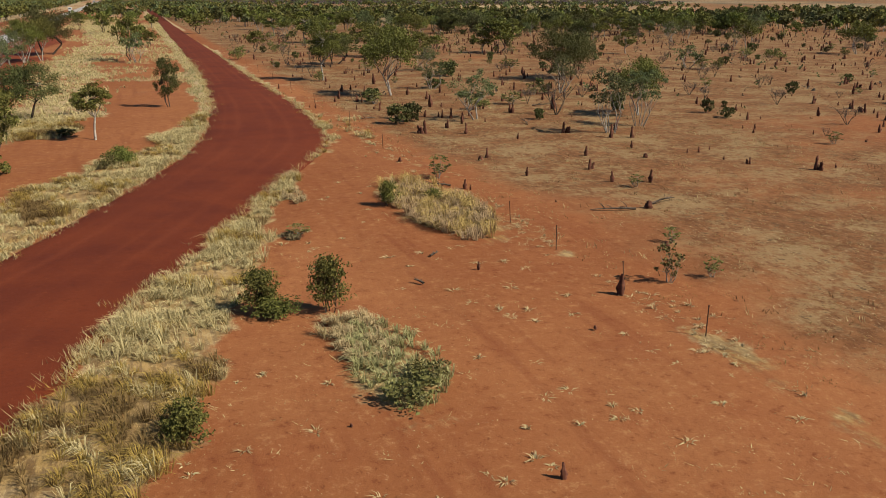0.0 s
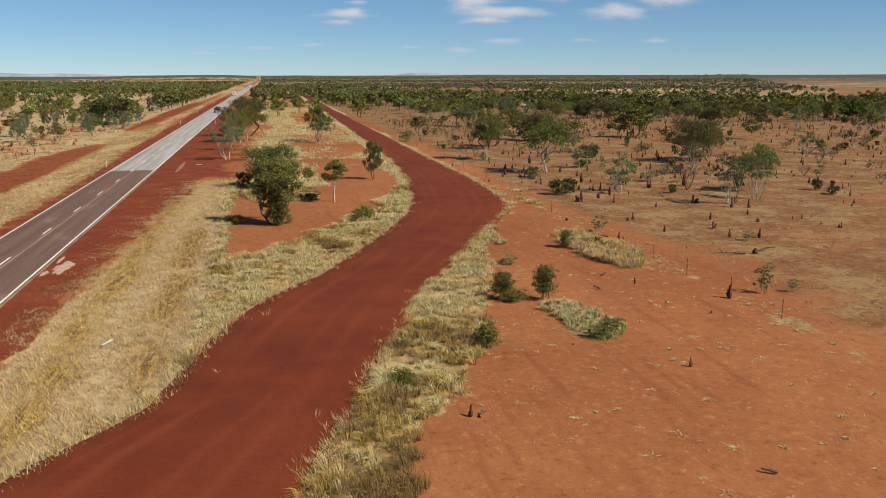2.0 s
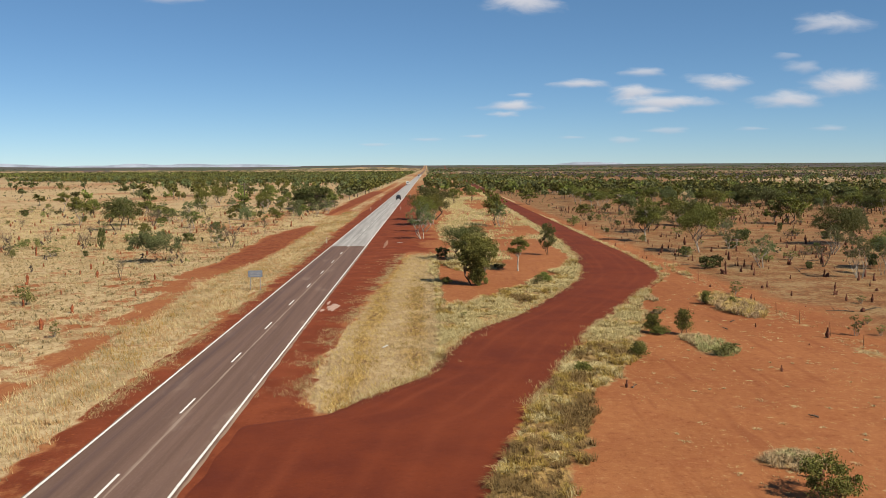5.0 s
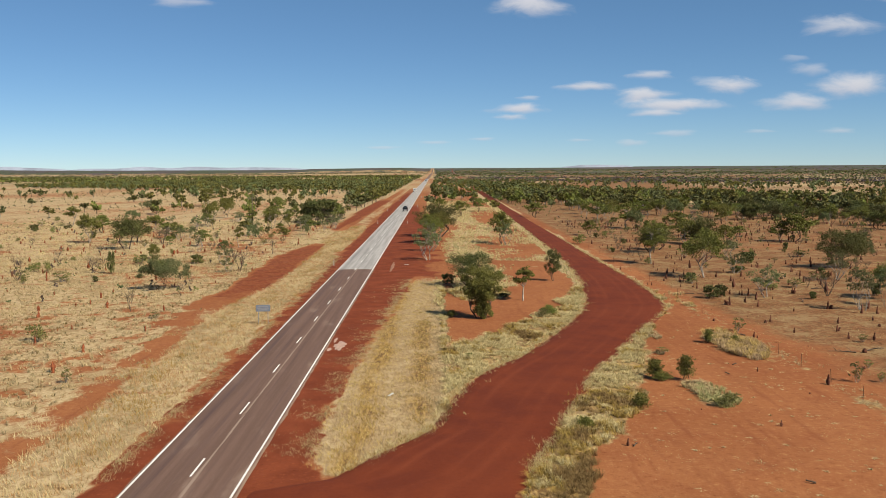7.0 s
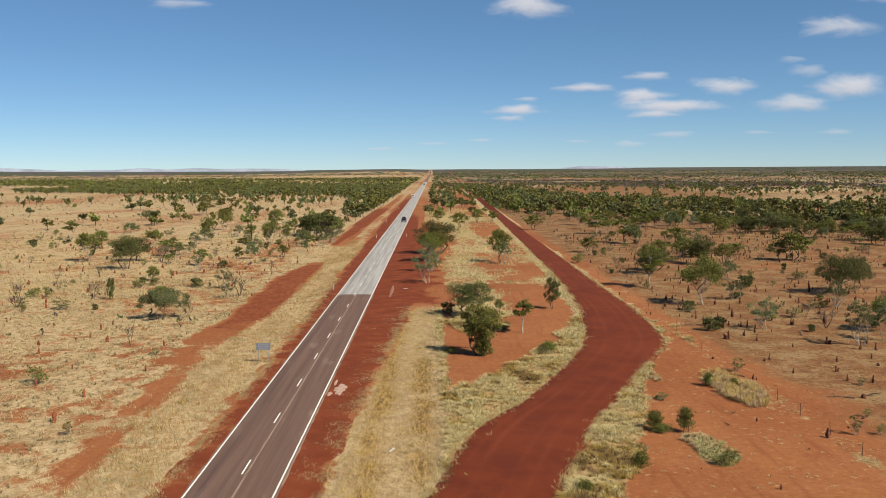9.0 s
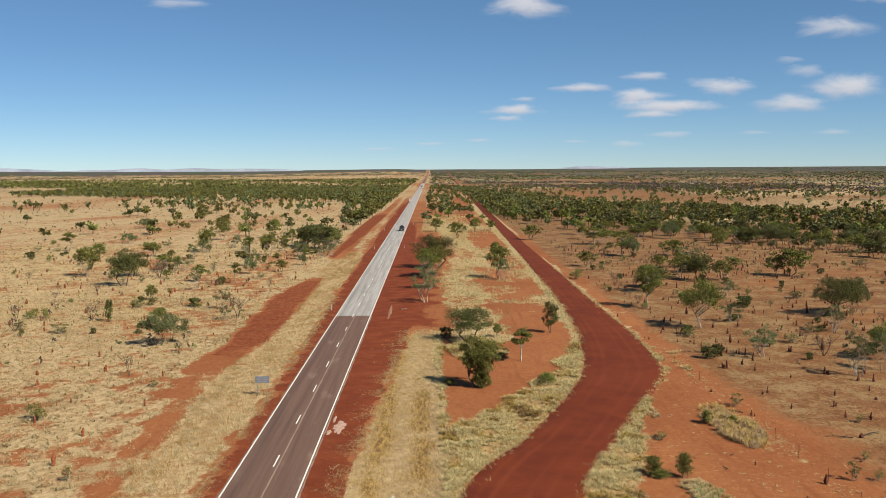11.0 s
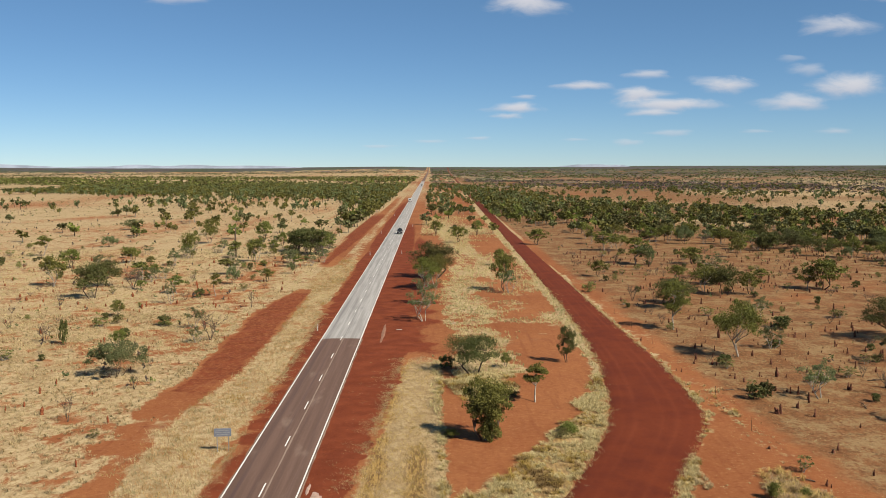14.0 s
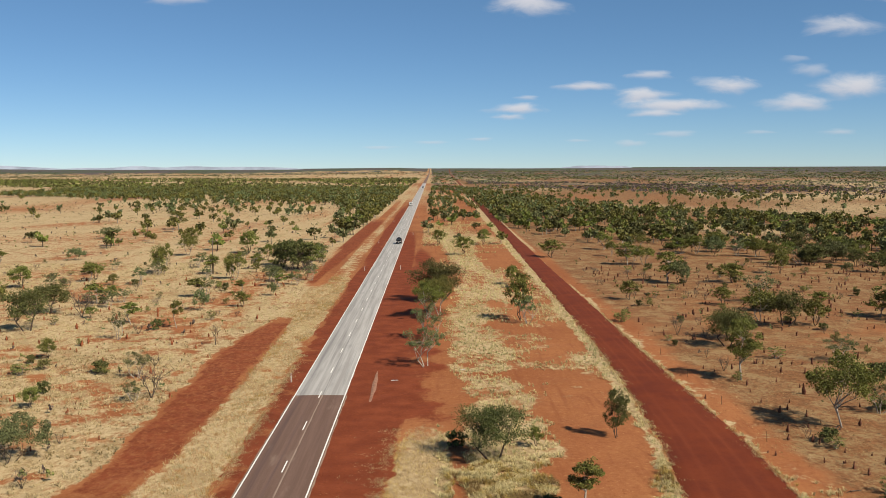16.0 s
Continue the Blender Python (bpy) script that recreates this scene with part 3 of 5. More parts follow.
# ---- plants ----
def tube(points, radii, sides=5):
    points = np.asarray(points, float)
    n = len(points)
    d = np.gradient(points, axis=0)
    d /= np.linalg.norm(d, axis=1)[:, None] + 1e-9
    ref = np.where(np.abs(d[:, 2:3]) > 0.9, np.array([[1.0, 0, 0]]), np.array([[0, 0, 1.0]]))
    u = np.cross(d, ref)
    u /= np.linalg.norm(u, axis=1)[:, None] + 1e-9
    v = np.cross(d, u)
    a = np.linspace(0, 2 * math.pi, sides, endpoint=False)
    ring = u[:, None] * np.cos(a)[None, :, None] + v[:, None] * np.sin(a)[None, :, None]
    verts = (points[:, None] + ring * np.asarray(radii)[:, None, None]).reshape(-1, 3)
    i, j = np.meshgrid(np.arange(n - 1), np.arange(sides), indexing="ij")
    k = (j + 1) % sides
    faces = np.stack([i * sides + j, i * sides + k, (i + 1) * sides + k, (i + 1) * sides + j], -1).reshape(-1, 4)
    return verts, faces


def join(pieces):
    vs, fs, n = [], [], 0
    for v, f in pieces:
        vs.append(v)
        fs.append(f + n)
        n += len(v)
    return np.concatenate(vs), np.concatenate(fs)


def limb(a, b, r0, r1, r, bend=0.15, n=4, sides=4):
    a, b = np.asarray(a, float), np.asarray(b, float)
    t = np.linspace(0, 1, n)[:, None]
    side = r.normal(0, bend, 3) * np.linalg.norm(b - a)
    side[2] = abs(side[2]) * 0.6
    p = a * (1 - t) + b * t + side * (t * (1 - t))
    return p, tube(p, np.linspace(r0, r1, n), sides)


def leaf_quads(centres, length, width, r, droop=0.0):
    n = len(centres)
    a = r.normal(0, 1, (n, 3))
    a[:, 2] -= droop
    a /= np.linalg.norm(a, axis=1)[:, None]
    b = np.cross(a, r.normal(0, 1, (n, 3)))
    b /= np.linalg.norm(b, axis=1)[:, None] + 1e-9
    l = length * r.uniform(0.6, 1.3, (n, 1)) / 2
    w = width * r.uniform(0.6, 1.3, (n, 1)) / 2
    v = np.stack([centres - a * l, centres + b * w - a * l * 0.1, centres + a * l, centres - b * w - a * l * 0.1], 1).reshape(-1, 3)
    return v, np.arange(4 * n).reshape(n, 4)


def make_tree(name, seed, h, w, base, stems=1, clusters=26, leaves=1700, leaf=0.26, spread=0.10, leaf_mat=None, bark=None, flat=1.0, lean=0.0, thick=0.03, label="", category="tree", crown_name="crown", cone=0.0, skirt=0):
    """A plant h high and w wide whose crown starts at base."""
    r = np.random.default_rng(seed)
    root = new(name)
    pieces, tips = [], []
    mid = (base + h) / 2
    half = (h - base) / 2
    for s in range(stems):
        ang = r.uniform(0, 6.28)
        off = np.array([math.cos(ang), math.sin(ang), 0]) * (0.0 if stems == 1 else r.uniform(0.05, 0.12) * w)
        fork_z = base * r.uniform(0.55, 0.95) if base > 0.5 else h * r.uniform(0.1, 0.2)
        fork = off * 2.2 + np.array([lean * fork_z + r.normal(0, 0.05) * h, r.normal(0, 0.05) * h, fork_z])
        r0 = thick * h / math.sqrt(stems)
        p, t = limb(off + np.array([0, 0, -0.12]), fork, r0, r0 * 0.72, r, 0.08)
        pieces.append(t)
        n = max(3, clusters // stems)
        r.permutation(n)
        mains = []
        for q in range(n):
            th = 6.2832 * (q / n) + r.normal(0, 0.5) + s * 2.1
            up = r.uniform(-0.8, 1.0)
            rad = math.sqrt(r.uniform(0.08, 1.0)) * math.sqrt(max(0.06, 1 - 0.9 * up * up)) * (1 - cone * (up + 1) / 2 if cone >= 0 else 1 + cone * (1 - up) / 2)
            c = np.array([rad * math.cos(th) * w / 2 * 0.86 + lean * h * 0.8, rad * math.sin(th) * w / 2 * 0.86, mid + up * half * 0.84 * flat])
            if stems > 1:
                c[:2] += off[:2] * 1.5
            if q < max(3, n // 4) or not mains:
                m = fork * 0.35 + c * 0.65
                m[2] = fork[2] + (c[2] - fork[2]) * 0.55
                pts, t = limb(fork, m, r0 * 0.55, r0 * 0.28, r, 0.18)
                pieces.append(t)
                mains.append(m)
                src = m
            else:
                src = min(mains, key=lambda k: np.linalg.norm(k - c))
            pts, t = limb(src, c, r0 * 0.26, r0 * 0.07, r, 0.2, 3, 3)
            pieces.append(t)
            tips.append((c, w * spread * r.uniform(0.6, 1.5)))
    for q in range(skirt):
        tips.append((np.array([r.normal(0, 0.10) * w, r.normal(0, 0.10) * w, base * (0.15 + 0.95 * q / skirt)]), w * 0.11))
    v, f = join(pieces)
    trunk = mesh_object("trunk" if category == "tree" else "stem", v, f, bark or BARK_DARK)
    smooth_shade(trunk)
    trunk.parent = root
    if leaves:
        per = int(leaves) // len(tips)
        cs = []
        for c, rad in tips:
            # each bough carries a few tight tufts of leaves
            tufts = r.normal(0, 1, (6, 3))
            tufts /= np.linalg.norm(tufts, axis=1)[:, None]
            tufts = tufts * r.uniform(0.35, 0.8, (6, 1)) * rad * np.array([1.2, 1.2, 0.7])
            d = r.normal(0, 1, (per, 3))
            d /= np.linalg.norm(d, axis=1)[:, None]
            rr = r.uniform(0.1, 1.0, (per, 1)) ** 0.5
            cs.append(c + tufts[r.integers(0, 6, per)] + d * rr * rad * np.array([0.55, 0.55, 0.42]))
        cs = np.concatenate(cs)
        cs = cs[cs[:, 2] > 0.03]
        v, f = leaf_quads(cs, leaf * 1.3, leaf * 0.70, r, 0.3)
        crown = mesh_object(crown_name, v, f, leaf_mat or LEAF_DARK)
        crown.parent = root
    return tagged(root, label, category)


def twiggy(name, seed, h, w, label):
    """A leafless shrub of fine branches."""
    r = np.random.default_rng(seed)
    root = new(name)
    pieces, fine = [], []
    for s in range(5):
        th = r.uniform(0, 6.28)
        a = np.array([0.05 * math.cos(th), 0.05 * math.sin(th), -0.05])
        b = np.array([math.cos(th) * w * 0.25, math.sin(th) * w * 0.25, h * r.uniform(0.4, 0.6)])
        p, t = limb(a, b, 0.045, 0.028, r, 0.2)
        pieces.append(t)
        for q in range(4):
            c = b + np.array([r.normal(0, 0.2) * w, r.normal(0, 0.2) * w, r.uniform(0.15, 0.5) * h])
            p2, t = limb(b, c, 0.024, 0.012, r, 0.25, 4)
            pieces.append(t)
            for e in range(4):
                g = p2[r.integers(1, 4)]
                fine.append(tube([g, g + r.normal(0, 0.13, 3) * w + np.array([0, 0, 0.08 * h])], [0.016, 0.007], 3))
    v, f = join(pieces)
    ob = mesh_object("stem", v, f, TIMBER)
    ob.parent = root
    v, f = join(fine)
    ob = mesh_object("brushwood", v, f, LEAF_BROWN)
    ob.parent = root
    return tagged(root, label, "shrub")


def at(x, y, h_scale=1.0, w_scale=None, turn=0.0, z=-0.06):
    w_scale = h_scale if w_scale is None else w_scale
    return pose(x, y, z, 0, 0, turn) @ Matrix.Diagonal((w_scale, w_scale, h_scale, 1))


# templates: kind -> (object, height, width); the first placing moves the template itself
PALETTE = {}
USED = set()


FAR_MAKE = {}


def template(kind, *args, **kw):
    PALETTE[kind] = (make_tree(*args, **kw), args[2], args[3])
    if kw.get("category", "tree") == "tree" and kind != "vase":
        FAR_MAKE[kind] = (args, kw)


def far_kind(kind):
    """The same tree with fewer, larger leaves, made when the first one is planted."""
    if kind + "_far" not in PALETTE:
        args, kw = FAR_MAKE[kind]
        few = list(args)
        few[7], few[8] = args[7] * 0.27, args[8] * 1.85
        PALETTE[kind + "_far"] = (make_tree(*few, **kw), args[2], args[3])
    return kind + "_far"


template("spreading", "gum_tree", 101, 6.5, 6.8, 2.2, 2, 34, 8600, 0.16, 0.150, LEAF_MID, BARK_PALE, 1.0, thick=0.024, label="spreading gum tree with pale forked trunk on dry ground")
template("umbrella", "gum_tree", 102, 6.0, 7.0, 1.9, 2, 36, 14000, 0.14, 0.165, LEAF_DARK, BARK_DARK, 0.95, label="flat-crowned dark green tree with twisted trunk")
template("dense", "bauhinia_tree", 103, 5.6, 4.8, 0.9, 2, 30, 8000, 0.15, 0.165, LEAF_DARK, BARK_DARK, 1.0, label="dense dark green tree with leaves nearly to the ground")
template("vase", "bauhinia_tree", 110, 5.6, 5.0, 1.7, 2, 52, 15000, 0.155, 0.175, LEAF_MID, BARK_DARK, 1.0, label="dense bright green tree narrowing to its base on red soil", cone=-0.35, skirt=9)
template("tall", "gum_tree", 104, 8.0, 5.4, 2.4, 1, 34, 9000, 0.16, 0.165, LEAF_MID, BARK_PALE, 1.0, thick=0.02, label="tall leafy gum tree with pale slender trunk")
template("slim", "sapling", 105, 4.2, 2.1, 1.7, 1, 20, 4200, 0.12, 0.185, LEAF_MID, BARK_PALE, 0.9, thick=0.018, label="slim young gum tree with a small crown")
template("thin", "gum_tree", 106, 6.2, 5.4, 1.8, 3, 26, 3600, 0.14, 0.125, LEAF_GREY, BARK_PALE, 0.95, label="thin-leaved grey-green gum tree with several pale stems")
template("round", "small_tree", 107, 4.2, 4.6, 0.8, 2, 22, 6000, 0.14, 0.165, LEAF_MID, BARK_DARK, 0.95, label="small round olive-green tree on bare soil")
template("low", "bushy_tree", 108, 4.4, 8.2, 0.9, 4, 32, 8000, 0.16, 0.115, LEAF_GREY, BARK_DARK, 0.8, label="low wide grey-green tree with several stems", thick=0.02)
template("spindly", "gum_tree", 109, 5.0, 4.0, 1.9, 7, 28, 3000, 0.13, 0.115, LEAF_GREY, BARK_PALE, 1.0, label="clump of spindly pale-stemmed gum saplings", thick=0.022)
template("shrub_green", "shrub", 121, 1.8, 1.5, 0.05, 4, 64, 4200, 0.08, 0.20, LEAF_MID, BARK_DARK, 1.0, label="upright green leafy shrub on bare red soil", cone=0.55, category="shrub", crown_name="foliage")
template("shrub_near", "shrub", 126, 1.6, 2.5, 0.02, 7, 48, 5200, 0.08, 0.14, LEAF_MID, BARK_DARK, 0.95, label="olive-green spreading shrub beside dry grass", category="shrub", crown_name="foliage")
template("shrub_low", "shrub", 122, 1.0, 1.3, 0.02, 4, 44, 2800, 0.075, 0.21, LEAF_MID, BARK_DARK, 0.9, label="low round green shrub beside the grass verge", category="shrub", crown_name="foliage")
template("shrub_grey", "shrub", 123, 1.1, 1.8, 0.02, 5, 18, 600, 0.11, 0.16, LEAF_OLIVE, BARK_DARK, 0.9, label="yellow-olive spreading shrub among dry grass", category="shrub", crown_name="foliage")
template("shrub_wispy", "shrub", 124, 1.6, 1.0, 0.1, 5, 20, 420, 0.10, 0.17, LEAF_OLIVE, BARK_PALE, 1.0, label="wispy yellow-green shrub on litter-strewn soil", category="shrub", crown_name="foliage")
template("bush_dark", "shrub", 125, 1.5, 2.6, 0.02, 5, 20, 800, 0.22, 0.15, LEAF_DARK, BARK_DARK, 0.9, label="dark low spreading bush in the scrub", category="shrub", crown_name="foliage")
PALETTE["bare"] = (twiggy("bare_shrub", 131, 2.8, 2.6, "leafless grey shrub of fine dry branches"), 2.8, 2.6)


def plant(kind, x, y, h, w=None, turn=None, full=False):
    if not full and kind in FAR_MAKE and math.hypot(x - 13, y + 2) > 135:
        kind = far_kind(kind)
    ob, h0, w0 = PALETTE[kind]
    w = w0 * h / h0 if w is None else w
    m = at(x, y, h / h0, w / w0, rng.uniform(0, 360) if turn is None else turn)
    if kind in USED:
        return copy_thing(ob, m @ Matrix.Diagonal((1 / ob.scale[0], 1 / ob.scale[1], 1 / ob.scale[2], 1)))
    USED.add(kind)
    ob.matrix_basis = m
    return ob


# median and island
plant("umbrella", 13.8, 168, 7.6, 10.2, 75, True)
plant("spreading", 11.6, 149, 6.8, 6.4, 20, True)
plant("spreading", 14.4, 152, 7.0, 6.2, 200, True)
plant("thin", 11.9, 111.5, 6.2, 5.4)
plant("thin", 12.4, 130, 6.6, 4.8)
plant("vase", 18.2, 48.3, 5.6, 4.5, 40)
plant("umbrella", 18.2, 74.6, 4.7, 6.2)
plant("slim", 24.2, 61.6, 4.2, 2.8)
plant("dense", 30.5, 80.5, 4.9, 2.4)
plant("shrub_green", 18.4, 48.1, 2.4, 1.9)
plant("round", 22.5, 78.0, 1.9, 1.7)
plant("thin", 28.8, 143.3, 5.6, 4.0)
plant("round", 28.2, 146.5, 7.2, 4.6)
for x, y, h, w in ((29.5, 294, 5.4, 5.4), (21.2, 260.5, 5.6, 6.2), (14.2, 293, 5.4, 5.2), (31.4, 187.3, 3.4, 4.0), (30.0, 192, 4.4, 3.6)):
    plant("round", x, y, h, w)
plant("bush_dark", 15.0, 78.0, 1.5, 2.2)
plant("bush_dark", 22.0, 64.0, 0.6, 1.5)
plant("shrub_low", 15.0, 49.4, 0.8, 1.2)
plant("shrub_low", 26.0, 50.1, 1.2, 1.7)
plant("shrub_grey", 25.2, 49.0, 0.9, 1.8)
plant("shrub_low", 16.2, 27.9, 0.4, 0.7)
# left plain
for kind, x, y, h, w in (
    ("low", -25.0, 74.6, 4.5, 7.6), ("slim", -96.7, 221, 6.0, 4.3), ("round", -76.7, 190, 4.9, 6.1), ("umbrella", -56.0, 156, 5.2, 7.6),
    ("round", -39.5, 118, 2.8, 2.9), ("thin", -23.8, 106, 4.0, 3.1), ("bare", -19.0, 96.5, 3.4, 3.4), ("thin", -20.5, 95, 2.8, 2.4),
    ("slim", -37.5, 144.7, 3.7, 3.1), ("round", -43.4, 267, 7.0, 7.0), ("low", -108, 329, 4.3, 9.6), ("tall", -95, 376, 8.0, 8.1),
    ("dense", -22.5, 226, 8.0, 7.5), ("tall", -17.8, 223, 7.0, 6.5), ("round", -26, 233, 6.4, 6.0), ("bare", -42.3, 95.3, 2.6, 2.8), ("bare", -54.4, 94.7, 2.8, 2.0),
    ("bare", -22.8, 55.2, 2.5, 1.4), ("umbrella", -52.2, 139.1, 6.6, 6.3), ("spreading", -67.1, 156, 6.8, 6.6), ("thin", -51.4, 163.1, 3.5, 3.4), ("dense", -26.5, 231, 7.2, 7.0), ("dense", -20.4, 221.5, 8.0, 7.5), ("bush_dark", -32.1, 98.8, 1.5, 2.0), ("slim", -60.7, 169.5, 3.4, 3.3), ("bare", -48.7, 152.6, 4.0, 4.6),
    ("thin", -34.9, 131.5, 5.0, 2.4), ("slim", -28.8, 140.9, 4.6, 2.0), ("spreading", -53.1, 215.3, 7.7, 5.6), ("round", -30.4, 92.4, 2.3, 2.4),
    ("spreading", -33.2, 203.5, 6.6, 5.3), ("bare", -19.1, 126.7, 2.9, 1.6), ("shrub_wispy", -15.6, 19.5, 1.3, 0.8), ("round", -47, 151, 2.0, 2.4),
    ("bush_dark", -39.0, 93.8, 3.6, 1.6), ("round", -66, 205, 4.0, 4.0), ("low", -88, 250, 3.6, 6.0), ("round", -70, 300, 6.0, 6.5), ("spreading", -60, 262, 6.4, 6.0),
):
    plant(kind, x, y, h, w)
# mound field
for kind, x, y, h, w in (
    ("spreading", 54.1, 83.7, 7.4, 7.2), ("thin", 55.0, 62.2, 4.5, 4.3), ("umbrella", 55.5, 123.5, 5.0, 5.8), ("round", 51.4, 168.5, 3.8, 4.4),
    ("round", 67.0, 162.4, 3.5, 4.1), ("shrub_grey", 44.4, 144.6, 2.2, 3.7), ("bare", 50.7, 132.9, 2.9, 2.4), ("umbrella", 79.4, 93.5, 6.0, 8.3),
    ("round", 92.7, 147, 6.3, 8.2), ("spindly", 62.3, 51.6, 5.0, 3.9), ("bare", 63.2, 63.1, 2.6, 2.9), ("round", 85.3, 160, 2.7, 4.0),
    ("bush_dark", 67.2, 103.4, 1.9, 3.9), ("tall", 65.7, 195, 6.9, 7.0), ("round", 47.3, 251, 5.2, 7.0), ("umbrella", 57.6, 129, 4.3, 6.8),
    ("round", 80.5, 194, 4.4, 7.0), ("bush_dark", 72.2, 155, 2.8, 6.5), ("tall", 50.4, 103.4, 7.6, 4.8), ("thin", 67.1, 112.9, 3.8, 4.5),
    ("bush_dark", 60.8, 89.6, 1.0, 2.6), ("bush_dark", 50.1, 78.8, 1.3, 2.2), ("thin", 60.0, 88.5, 3.6, 3.4), ("spindly", 66.5, 54.5, 4.6, 3.6), ("thin", 72, 80, 4.6, 4.4),
):
    plant(kind, x, y, h, w)
# verge and bare ground
for kind, x, y, h, w in (
    ("shrub_green", 32.6, 18.8, 1.95, 1.4), ("shrub_green", 30.3, 19.4, 1.55, 1.5), ("shrub_low", 30.7, 19.0, 0.7, 1.5), ("shrub_low", 27.3, 11.0, 1.0, 1.25),
    ("shrub_grey", 33.0, 11.2, 0.8, 2.0), ("shrub_grey", 33.9, 12.4, 0.7, 1.7), ("shrub_green", 38.9, 33.3, 1.3, 1.1), ("shrub_low", 22.7, 6.3, 0.75, 1.2),
    ("shrub_wispy", 33.4, 29.1, 0.5, 1.2), ("shrub_wispy", 45.4, 17.7, 1.6, 1.0), ("shrub_wispy", 43.6, 39.3, 1.4, 1.4), ("shrub_low", 41.6, 34.0, 0.6, 1.0),
    ("shrub_near", 28.6, -15.0, 1.6, 2.5), ("shrub_wispy", 48.6, 22.5, 0.7, 0.8), ("shrub_wispy", 47.4, 17.8, 0.8, 0.7), ("shrub_wispy", 53.5, 33.5, 0.7, 0.9),
):
    plant(kind, x, y, h, w)


# ---- scattered trees and far woods ----
def in_view(x, y, slack=25):
    return (np.abs(x - 13) < (y + 60) * 0.56 + slack) | ((x > 13) & (x < 27 + 1.06 * (y + 9.6) + slack) & (x < 520))


def right_low(x):
    return np.interp(x, [45, 51, 66, 78, 97, 105, 115, 127, 300], [400, 345, 305, 262, 250, 228, 210, 195, 190])


def right_up(x):
    return np.interp(x, [45, 61, 82, 111, 133, 154, 200, 300], [1000, 1000, 760, 630, 535, 480, 400, 330])


def left_low(x):
    return np.interp(-x, [15, 22, 40, 60, 90, 170, 240, 330, 415], [230, 300, 520, 620, 660, 690, 720, 797, 858])


def wood_density(x, y):
    """Trees for a square metre."""
    w = 0.5 + 0.5 * value_noise(x, y, 28, 61)
    w2 = 0.5 + 0.5 * value_noise(x, y, 90, 62)
    right = np.where((x > 44) & (y > right_low(x)) & (y < right_up(x)), 0.024 * (0.45 + w), 0)
    right = np.maximum(right, np.where((x > 50) & (y > right_up(x)) & (y < 1100), 0.0050 * w * w2 * 2, 0))
    right = np.maximum(right, np.where((x > 64) & (y > 50) & (y <= right_low(x)), 0.0024 * w + 0.0030 * w * step(y, 150, 220), 0))
    left = np.where((x < -16) & (y > left_low(x)), 0.026 * (0.45 + w) * (0.7 + w2 * 0.6), 0)
    loose = 0.0010 * w * step(y, 165, 240) + 0.0150 * w * w2 * step(y, 250, 330) * (1 - step(-x - 0.18 * y, 20, 110))
    left = np.where((x < -16) & (y <= left_low(x)) & (y > 165), loose, left)
    mid = np.where((x > 11) & (x < inner(y) - 3) & (y > 295) & (y < 1500), 0.010 * w * 1.6 * (y > 420) + 0.003 * w, 0)
    return np.maximum.reduce([right, left, mid])


def scatter(x0, x1, y0, y1, seed):
    r = np.random.default_rng(seed)
    n = int((x1 - x0) * (y1 - y0) * 0.040)
    x, y = r.uniform(x0, x1, n), r.uniform(y0, y1, n)
    keep = (r.uniform(0, 0.040, n) < wood_density(x, y)) & in_view(x, y)
    return x[keep], y[keep]


sx_, sy_ = scatter(-420, 460, 60, 1100, 71)
dist = np.hypot(sx_ - 13, sy_)
order = np.argsort(dist)
sx_, sy_, dist = sx_[order], sy_[order], dist[order]
NEAR = 140
kinds = ["round", "tall", "thin", "umbrella", "spreading", "thin", "round", "dense", "spreading", "low"]
for i in range(min(NEAR, len(sx_))):
    k = kinds[int(rng.integers(0, len(kinds)))]
    h = float(rng.uniform(2.8, 6.4)) if sx_[i] > 0 else float(rng.uniform(3.2, 6.6))
    ob = plant(k, float(sx_[i]), float(sy_[i]), h, h * float(rng.uniform(0.8, 1.2)))


def far_template(seed, quads, size):
    """A simple crown of leaf clumps with a trunk, one metre high."""
    r = np.random.default_rng(seed)
    lumps = r.normal(0, 1, (7, 3))
    lumps = lumps / np.linalg.norm(lumps, axis=1)[:, None] * np.array([0.24, 0.24, 0.22]) + np.array([0, 0, 0.62])
    d = r.normal(0, 1, (quads, 3))
    d /= np.linalg.norm(d, axis=1)[:, None]
    c = lumps[r.integers(0, 7, quads)] + d * r.uniform(0.4, 1.0, (quads, 1)) * np.array([0.21, 0.21, 0.18])
    v, f = leaf_quads(c, 0.32 * size, 0.24 * size, r)
    t, g = tube([[0, 0, -0.02], [0.03, 0.0, 0.5]], [0.03, 0.02], 3)
    return v, f, t, g


def replicate(template, x, y, z, h, w, turn):
    v, f = template
    c, s = np.cos(turn), np.sin(turn)
    X = (v[None, :, 0] * c[:, None] - v[None, :, 1] * s[:, None]) * w[:, None] + x[:, None]
    Y = (v[None, :, 0] * s[:, None] + v[None, :, 1] * c[:, None]) * w[:, None] + y[:, None]
    Z = v[None, :, 2] * h[:, None] + z[:, None]
    V = np.stack([X, Y, Z], -1).reshape(-1, 3)
    F = (f[None] + (np.arange(len(x)) * len(v))[:, None, None]).reshape(-1, f.shape[1])
    return V, F


